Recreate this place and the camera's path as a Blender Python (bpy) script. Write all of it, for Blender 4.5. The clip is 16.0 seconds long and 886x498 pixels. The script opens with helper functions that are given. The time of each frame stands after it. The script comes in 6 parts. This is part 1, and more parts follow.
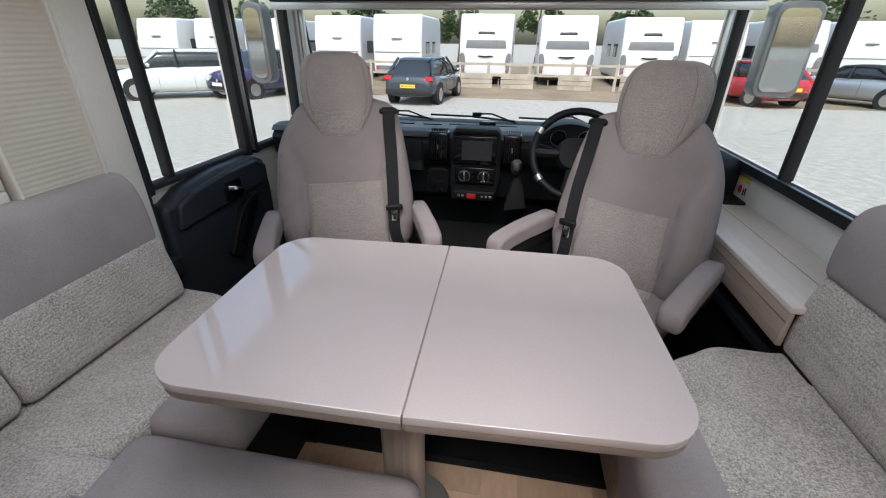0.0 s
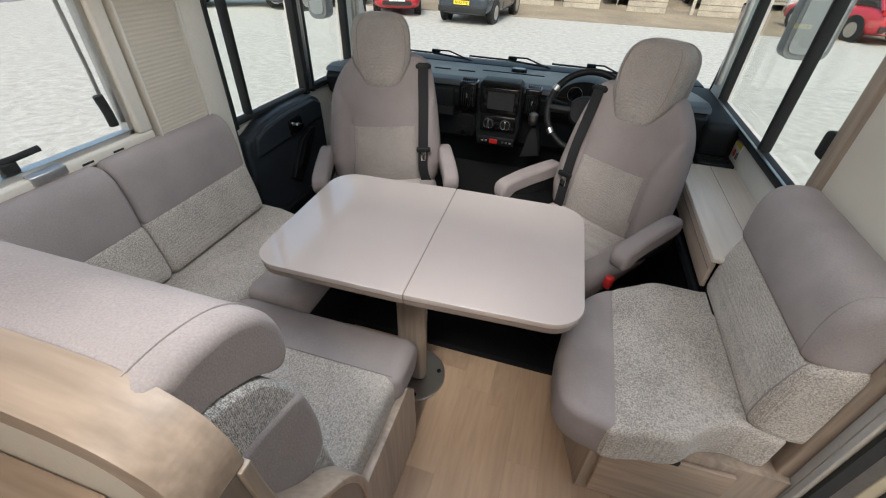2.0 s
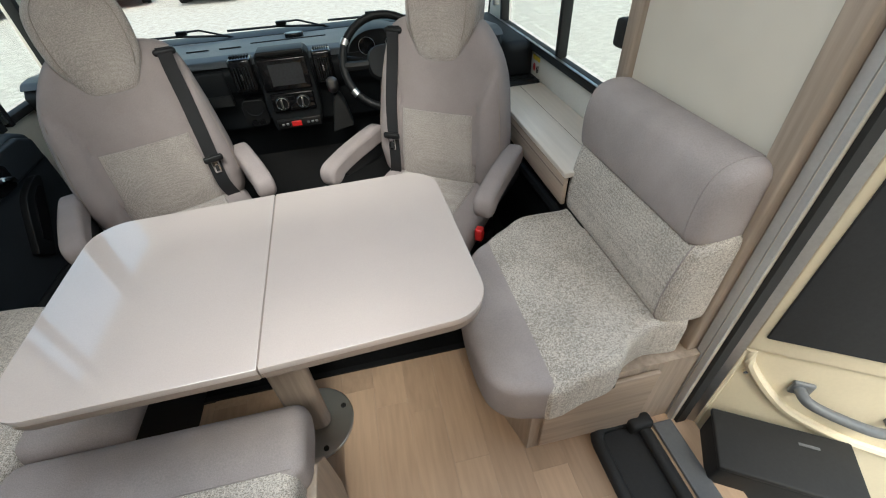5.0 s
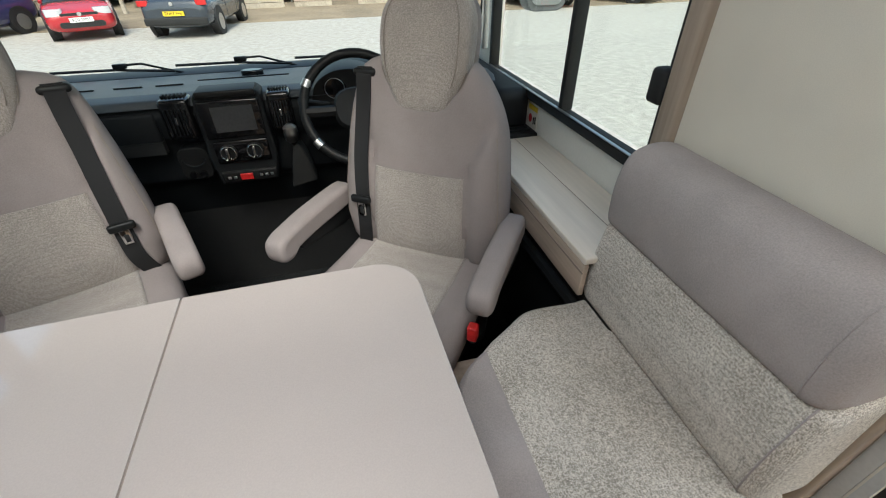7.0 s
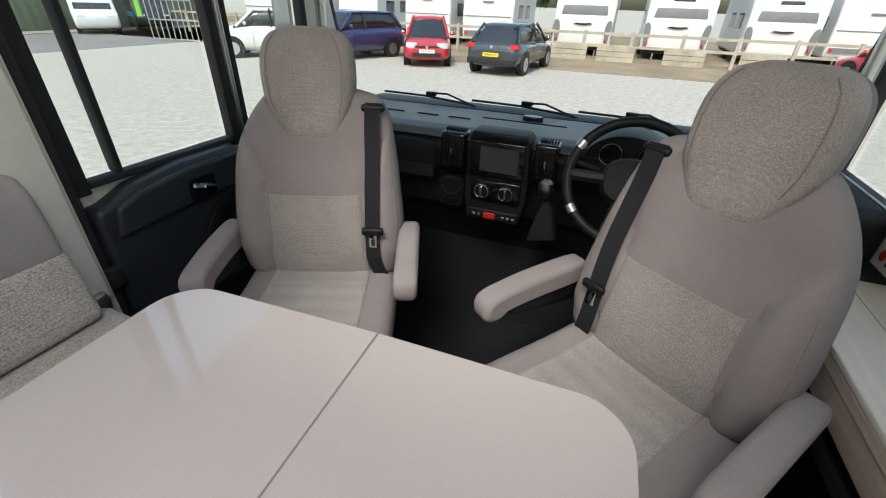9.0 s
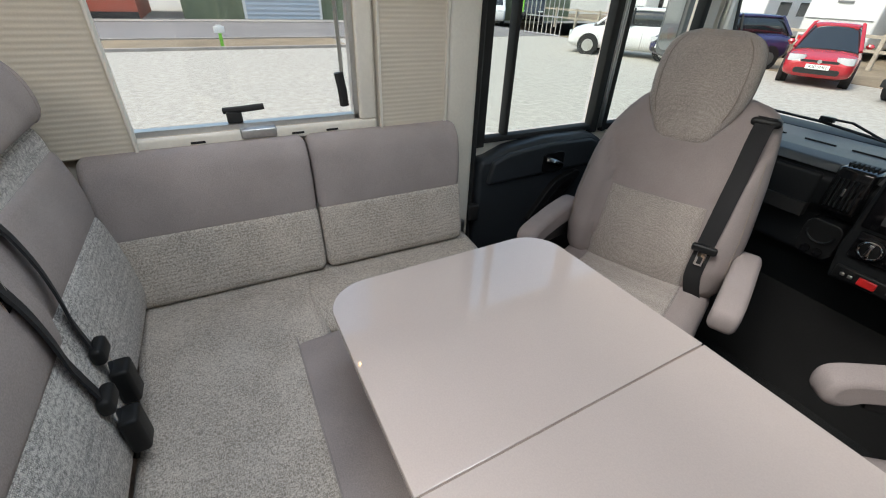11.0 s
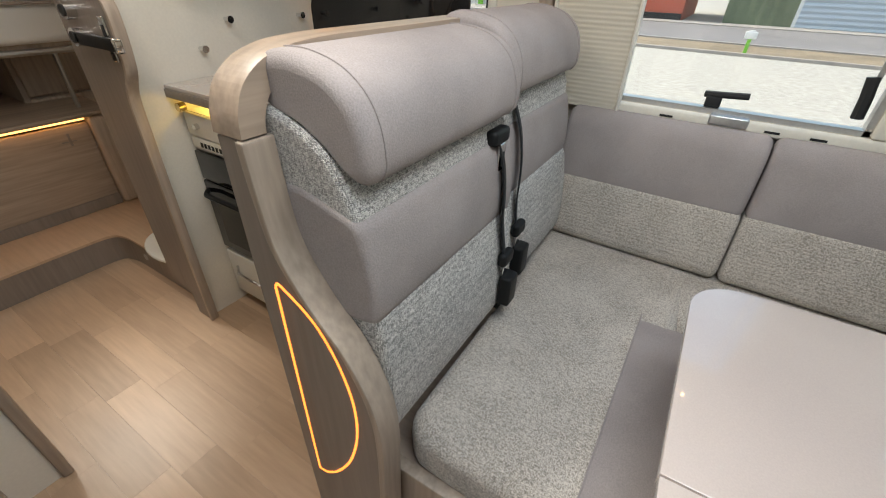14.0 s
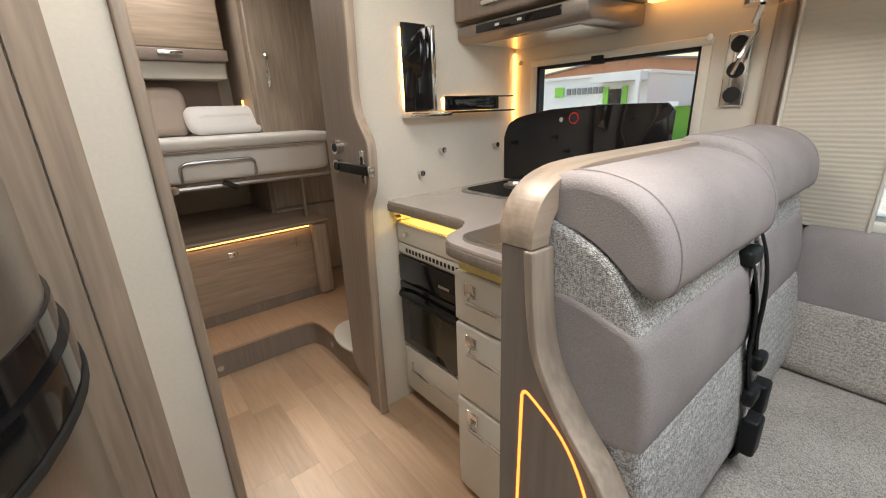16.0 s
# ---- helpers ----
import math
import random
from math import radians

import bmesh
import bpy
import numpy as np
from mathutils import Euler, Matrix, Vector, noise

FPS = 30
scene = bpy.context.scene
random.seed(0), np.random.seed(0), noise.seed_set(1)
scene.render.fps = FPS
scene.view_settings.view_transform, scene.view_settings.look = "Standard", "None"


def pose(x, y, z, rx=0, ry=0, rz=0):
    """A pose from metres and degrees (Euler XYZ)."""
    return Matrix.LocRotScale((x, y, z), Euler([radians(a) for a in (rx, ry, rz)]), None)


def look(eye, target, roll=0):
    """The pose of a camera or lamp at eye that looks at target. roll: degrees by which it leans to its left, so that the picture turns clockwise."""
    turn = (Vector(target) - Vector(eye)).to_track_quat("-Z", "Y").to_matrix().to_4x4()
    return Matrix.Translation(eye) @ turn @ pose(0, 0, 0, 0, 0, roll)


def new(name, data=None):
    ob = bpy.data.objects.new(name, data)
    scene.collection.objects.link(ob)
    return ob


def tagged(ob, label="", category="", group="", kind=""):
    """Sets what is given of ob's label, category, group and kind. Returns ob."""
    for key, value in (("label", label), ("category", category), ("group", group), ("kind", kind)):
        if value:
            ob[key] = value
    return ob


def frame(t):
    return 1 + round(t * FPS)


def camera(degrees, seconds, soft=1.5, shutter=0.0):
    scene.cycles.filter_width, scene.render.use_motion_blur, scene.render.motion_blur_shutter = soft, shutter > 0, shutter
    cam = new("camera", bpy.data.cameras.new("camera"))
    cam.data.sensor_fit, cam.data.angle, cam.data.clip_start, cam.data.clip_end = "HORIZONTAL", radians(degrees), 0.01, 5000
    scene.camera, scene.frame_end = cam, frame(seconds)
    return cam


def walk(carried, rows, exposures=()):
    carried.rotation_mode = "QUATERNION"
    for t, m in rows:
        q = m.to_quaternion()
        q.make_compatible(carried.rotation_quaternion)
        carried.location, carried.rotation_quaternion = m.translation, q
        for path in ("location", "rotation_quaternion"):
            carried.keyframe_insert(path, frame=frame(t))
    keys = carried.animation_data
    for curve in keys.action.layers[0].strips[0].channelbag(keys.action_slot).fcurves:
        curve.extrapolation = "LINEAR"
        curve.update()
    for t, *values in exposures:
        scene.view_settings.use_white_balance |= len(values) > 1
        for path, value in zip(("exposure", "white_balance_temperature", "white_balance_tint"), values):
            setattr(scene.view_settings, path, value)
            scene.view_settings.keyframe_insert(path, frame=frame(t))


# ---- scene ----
cam = camera(94.1, 16.0, soft=1.1)
PATH = [
    (0, (0.129, -0.413, 1.22), (-0.163, 1.35, 0.323), 0.7),
    (0.5, (0.192, -0.503, 1.231), (-0.157, 1.174, 0.198), 1.1),
    (1, (0.253, -0.578, 1.299), (-0.135, 1.023, 0.165), 1.6),
    (1.5, (0.288, -0.652, 1.39), (-0.121, 0.91, 0.211), 2.2),
    (2, (0.301, -0.699, 1.44), (-0.134, 0.842, 0.242), 2.1),
    (2.5, (0.303, -0.733, 1.479), (-0.148, 0.8, 0.277), 1.8),
    (3, (0.314, -0.758, 1.494), (-0.126, 0.779, 0.292), 0.9),
    (3.5, (0.305, -0.718, 1.468), (-0.036, 0.817, 0.232), -0.2),
    (4, (0.283, -0.649, 1.425), (0.138, 0.887, 0.152), -1.9),
    (4.5, (0.27, -0.556, 1.369), (0.355, 0.963, 0.071), -4.1),
    (4.7, (0.263, -0.519, 1.356), (0.443, 0.978, 0.043), -5.0),
    (6.8, (0.329, -0.152, 1.263), (0.752, 1.377, 0.044), -1.7),
    (7, (0.328, -0.099, 1.258), (0.716, 1.465, 0.073), -0.9),
    (7.5, (0.329, 0.001, 1.262), (0.551, 1.64, 0.138), 0.5),
    (8, (0.328, 0.078, 1.254), (0.29, 1.773, 0.192), 0.8),
    (8.2, (0.326, 0.107, 1.254), (0.173, 1.805, 0.209), 1.0),
    (10.3, (0.236, -0.011, 1.254), (-1.014, 1.154, 0.214), 2.5),
    (10.5, (0.244, -0.036, 1.255), (-1.088, 1.025, 0.206), 2.3),
    (11, (0.243, -0.099, 1.256), (-1.246, 0.697, 0.185), 2.4),
    (11.5, (0.273, -0.092, 1.243), (-1.339, 0.382, 0.159), 2.5),
    (12, (0.298, -0.077, 1.25), (-1.356, 0.065, 0.135), 3.2),
    (12.5, (0.324, -0.06, 1.244), (-1.307, -0.221, 0.097), 3.7),
    (13, (0.343, -0.045, 1.23), (-1.229, -0.475, 0.071), 3.2),
    (13.5, (0.354, -0.045, 1.218), (-1.142, -0.712, 0.071), 2.5),
    (14, (0.364, -0.082, 1.214), (-1.049, -0.955, 0.1), 1.6),
    (14.5, (0.386, -0.13, 1.213), (-0.946, -1.194, 0.167), 0.5),
    (15, (0.424, -0.162, 1.212), (-0.848, -1.391, 0.279), -0.3),
    (15.5, (0.461, -0.193, 1.212), (-0.761, -1.561, 0.414), -1.6),
    (16, (0.499, -0.229, 1.218), (-0.695, -1.7, 0.58), -2.2),
]
walk(cam, [(t, look(eye, target, roll)) for t, eye, target, roll in PATH],
     exposures=[(0, 0.78, 5850, 12), (2.5, 0.82, 6150, 7), (3.5, 0.84, 6150, 5), (4.5, 1.10, 6100, 3), (8, 0.84, 6100, 4), (10.5, 0.76, 6150, 9), (12, 0.92, 6250, 5), (13, 1.0, 6350, 5), (14.5, 1.14, 6400, 7), (16, 1.27, 6450, 8)])


# ---- light ----
world = bpy.data.worlds.new("world")
scene.world = world
world.use_nodes = True
wn = world.node_tree
sky = wn.nodes.new("ShaderNodeTexSky")
sky.sky_type = 'NISHITA'
sky.sun_disc = False
sky.sun_elevation = radians(52)
sky.sun_rotation = radians(180)
sky.air_density, sky.dust_density, sky.ozone_density = 1.6, 4.0, 1.0
wn.links.new(sky.outputs[0], wn.nodes["Background"].inputs[0])
wn.nodes["Background"].inputs[1].default_value = 0.15

sun = new("sun", bpy.data.lights.new("sun", 'SUN'))
sun.data.energy, sun.data.angle, sun.data.color = 1.4, radians(14), (1.0, 0.96, 0.9)
sun.matrix_world = look((0, 0, 20), (0, 13, 0))


def area(name, eye, target, w, h, watts, col=(1, 1, 1)):
    d = bpy.data.lights.new(name, 'AREA')
    d.shape, d.size, d.size_y, d.energy, d.color = 'RECTANGLE', w, h, watts, col
    ob = new(name, d)
    ob.matrix_world = look(eye, target)
    return ob


# daylight through an unseen lounge hatch; added fill lamps over kitchen and rear room
area("hatch_light", (.03, .10, 2.0), (.03, -.75, 0), .88, .66, 6.2, (0.96, 0.98, 1.0))
area("kitchen_fill_light", (.12, -1.0, 2.0), (.12, -1.0, 0), .42, .42, 3.5, (1.0, 0.88, 0.75))
area("rear_fill_light", (.1, -2.75, 2.0), (.1, -2.75, 0), .42, .42, 2.3, (1.0, 0.9, 0.8))


# ---- materials ----
def material(name, col, rough=0.5, metal=0.0, vary=0.15, scale=6.0, fine=120.0, bump=0.1, dist=0.002, col2=None,
             stretch=(1, 1, 1), piece=0.0, coat=0.0, spec=0.5):
    """A surface with variation at two scales and a fine relief."""
    m = bpy.data.materials.new(name)
    m.use_nodes = True
    nt = m.node_tree
    b = nt.nodes["Principled BSDF"]
    b.inputs["Roughness"].default_value, b.inputs["Metallic"].default_value = rough, metal
    b.inputs["Coat Weight"].default_value = coat
    b.inputs["Specular IOR Level"].default_value = spec
    tc = nt.nodes.new("ShaderNodeTexCoord")
    mp = nt.nodes.new("ShaderNodeMapping")
    mp.inputs["Scale"].default_value = stretch
    nt.links.new(tc.outputs["Object"], mp.inputs[0])
    big, small = nt.nodes.new("ShaderNodeTexNoise"), nt.nodes.new("ShaderNodeTexNoise")
    where = mp.outputs[0]
    if piece:
        oi = nt.nodes.new("ShaderNodeObjectInfo")
        shift = nt.nodes.new("ShaderNodeVectorMath")
        shift.operation, shift.inputs[1].default_value = 'MULTIPLY_ADD', (37, 91, 13)
        nt.links.new(oi.outputs["Random"], shift.inputs[0]), nt.links.new(where, shift.inputs[2])
        where = shift.outputs[0]
    big.inputs["Scale"].default_value, small.inputs["Scale"].default_value = scale, fine
    big.inputs["Detail"].default_value = 3
    small.inputs["Detail"].default_value = 3
    for n in (big, small):
        nt.links.new(where, n.inputs["Vector"])
    add = nt.nodes.new("ShaderNodeMath")
    add.operation = 'ADD'
    nt.links.new(big.outputs[0], add.inputs[0]), nt.links.new(small.outputs[0], add.inputs[1])
    last = add.outputs[0]
    if piece:
        mul = nt.nodes.new("ShaderNodeMath")
        mul.operation, mul.inputs[1].default_value = 'MULTIPLY_ADD', piece
        nt.links.new(oi.outputs["Random"], mul.inputs[0]), nt.links.new(last, mul.inputs[2])
        last = mul.outputs[0]
    ramp = nt.nodes.new("ShaderNodeMapRange")
    ramp.inputs["From Min"].default_value, ramp.inputs["From Max"].default_value = 0.7, 1.3 + piece
    nt.links.new(last, ramp.inputs["Value"])
    mix = nt.nodes.new("ShaderNodeMix")
    mix.data_type = 'RGBA'
    lo = [c * (1 - vary) for c in col]
    hi = list(col2) if col2 else [min(0.95, c * (1 + vary)) for c in col]
    mix.inputs["A"].default_value, mix.inputs["B"].default_value = (*lo, 1), (*hi, 1)
    nt.links.new(ramp.outputs[0], mix.inputs["Factor"])
    nt.links.new(mix.outputs["Result"], b.inputs["Base Color"])
    if bump:
        bp = nt.nodes.new("ShaderNodeBump")
        bp.inputs["Strength"].default_value, bp.inputs["Distance"].default_value = bump, dist
        nt.links.new(small.outputs[0], bp.inputs["Height"])
        nt.links.new(bp.outputs[0], b.inputs["Normal"])
    return m


def tweed(name, dark, light, size=420.0, bump=0.6, dist=0.0025, bias=0.0):
    """A coarse woven cloth: two crossing thread waves, broken up by noise."""
    m = bpy.data.materials.new(name)
    m.use_nodes = True
    nt = m.node_tree
    b = nt.nodes["Principled BSDF"]
    b.inputs["Roughness"].default_value = 0.95
    b.inputs["Sheen Weight"].default_value = 0.25
    b.inputs["Specular IOR Level"].default_value = 0.15
    tc = nt.nodes.new("ShaderNodeTexCoord")
    ns = []
    for st in ((1, 0.4, 1), (0.4, 1, 0.45)):
        mp = nt.nodes.new("ShaderNodeMapping")
        mp.inputs["Scale"].default_value = st
        n = nt.nodes.new("ShaderNodeTexNoise")
        n.inputs["Scale"].default_value, n.inputs["Detail"].default_value = size, 2.0
        nt.links.new(tc.outputs["Object"], mp.inputs[0]), nt.links.new(mp.outputs[0], n.inputs["Vector"])
        ns.append(n)
    v = nt.nodes.new("ShaderNodeTexVoronoi")
    v.inputs["Scale"].default_value = size * 1.15
    nt.links.new(tc.outputs["Object"], v.inputs["Vector"])
    big = nt.nodes.new("ShaderNodeTexNoise")
    big.inputs["Scale"].default_value = 9
    nt.links.new(tc.outputs["Object"], big.inputs["Vector"])
    mx = nt.nodes.new("ShaderNodeMath")
    mx.operation = 'MAXIMUM'
    nt.links.new(ns[0].outputs[0], mx.inputs[0]), nt.links.new(ns[1].outputs[0], mx.inputs[1])
    v.inputs["Randomness"].default_value = 0.5
    th = nt.nodes.new("ShaderNodeMath")
    th.operation, th.inputs[1].default_value = 'MULTIPLY_ADD', -0.35
    nt.links.new(v.outputs["Distance"], th.inputs[0]), nt.links.new(mx.outputs[0], th.inputs[2])
    a2 = nt.nodes.new("ShaderNodeMath")
    a2.operation, a2.inputs[1].default_value = 'MULTIPLY_ADD', 0.18
    nt.links.new(big.outputs[0], a2.inputs[0]), nt.links.new(th.outputs[0], a2.inputs[2])
    rg = nt.nodes.new("ShaderNodeMapRange")
    rg.inputs["From Min"].default_value, rg.inputs["From Max"].default_value = 0.32 + bias, 0.62 + bias
    nt.links.new(a2.outputs[0], rg.inputs["Value"])
    mix = nt.nodes.new("ShaderNodeMix")
    mix.data_type = 'RGBA'
    mix.inputs["A"].default_value, mix.inputs["B"].default_value = (*dark, 1), (*light, 1)
    nt.links.new(rg.outputs[0], mix.inputs["Factor"]), nt.links.new(mix.outputs["Result"], b.inputs["Base Color"])
    hs = nt.nodes.new("ShaderNodeMath")
    hs.operation = 'SUBTRACT'
    nt.links.new(mx.outputs[0], hs.inputs[0]), nt.links.new(v.outputs["Distance"], hs.inputs[1])
    bp = nt.nodes.new("ShaderNodeBump")
    bp.inputs["Strength"].default_value, bp.inputs["Distance"].default_value = bump, dist
    nt.links.new(hs.outputs[0], bp.inputs["Height"]), nt.links.new(bp.outputs[0], b.inputs["Normal"])
    return m


def glow(name, col, strength):
    m = bpy.data.materials.new(name)
    m.use_nodes = True
    b = m.node_tree.nodes["Principled BSDF"]
    b.inputs["Base Color"].default_value = (*col, 1)
    b.inputs["Emission Color"].default_value, b.inputs["Emission Strength"].default_value = (*col, 1), strength
    return m


def glass(name, tint=(0.97, 0.98, 0.97), rough=0.0):
    m = bpy.data.materials.new(name)
    m.use_nodes = True
    nt = m.node_tree
    out = nt.nodes["Material Output"]
    nt.nodes.remove(nt.nodes["Principled BSDF"])
    tr, gl, mx = (nt.nodes.new(k) for k in ("ShaderNodeBsdfTransparent", "ShaderNodeBsdfGlossy", "ShaderNodeMixShader"))
    lw, pw, ma = nt.nodes.new("ShaderNodeLayerWeight"), nt.nodes.new("ShaderNodeMath"), nt.nodes.new("ShaderNodeMath")
    tr.inputs[0].default_value, gl.inputs["Roughness"].default_value = (*tint, 1), rough
    lw.inputs[0].default_value = 0.5
    pw.operation, pw.inputs[1].default_value = 'POWER', 5
    ma.operation, ma.inputs[1].default_value, ma.inputs[2].default_value = 'MULTIPLY_ADD', 0.5, 0.025
    nt.links.new(lw.outputs["Facing"], pw.inputs[0]), nt.links.new(pw.outputs[0], ma.inputs[0])
    nt.links.new(ma.outputs[0], mx.inputs[0]), nt.links.new(tr.outputs[0], mx.inputs[1])
    nt.links.new(gl.outputs[0], mx.inputs[2]), nt.links.new(mx.outputs[0], out.inputs[0])
    return m


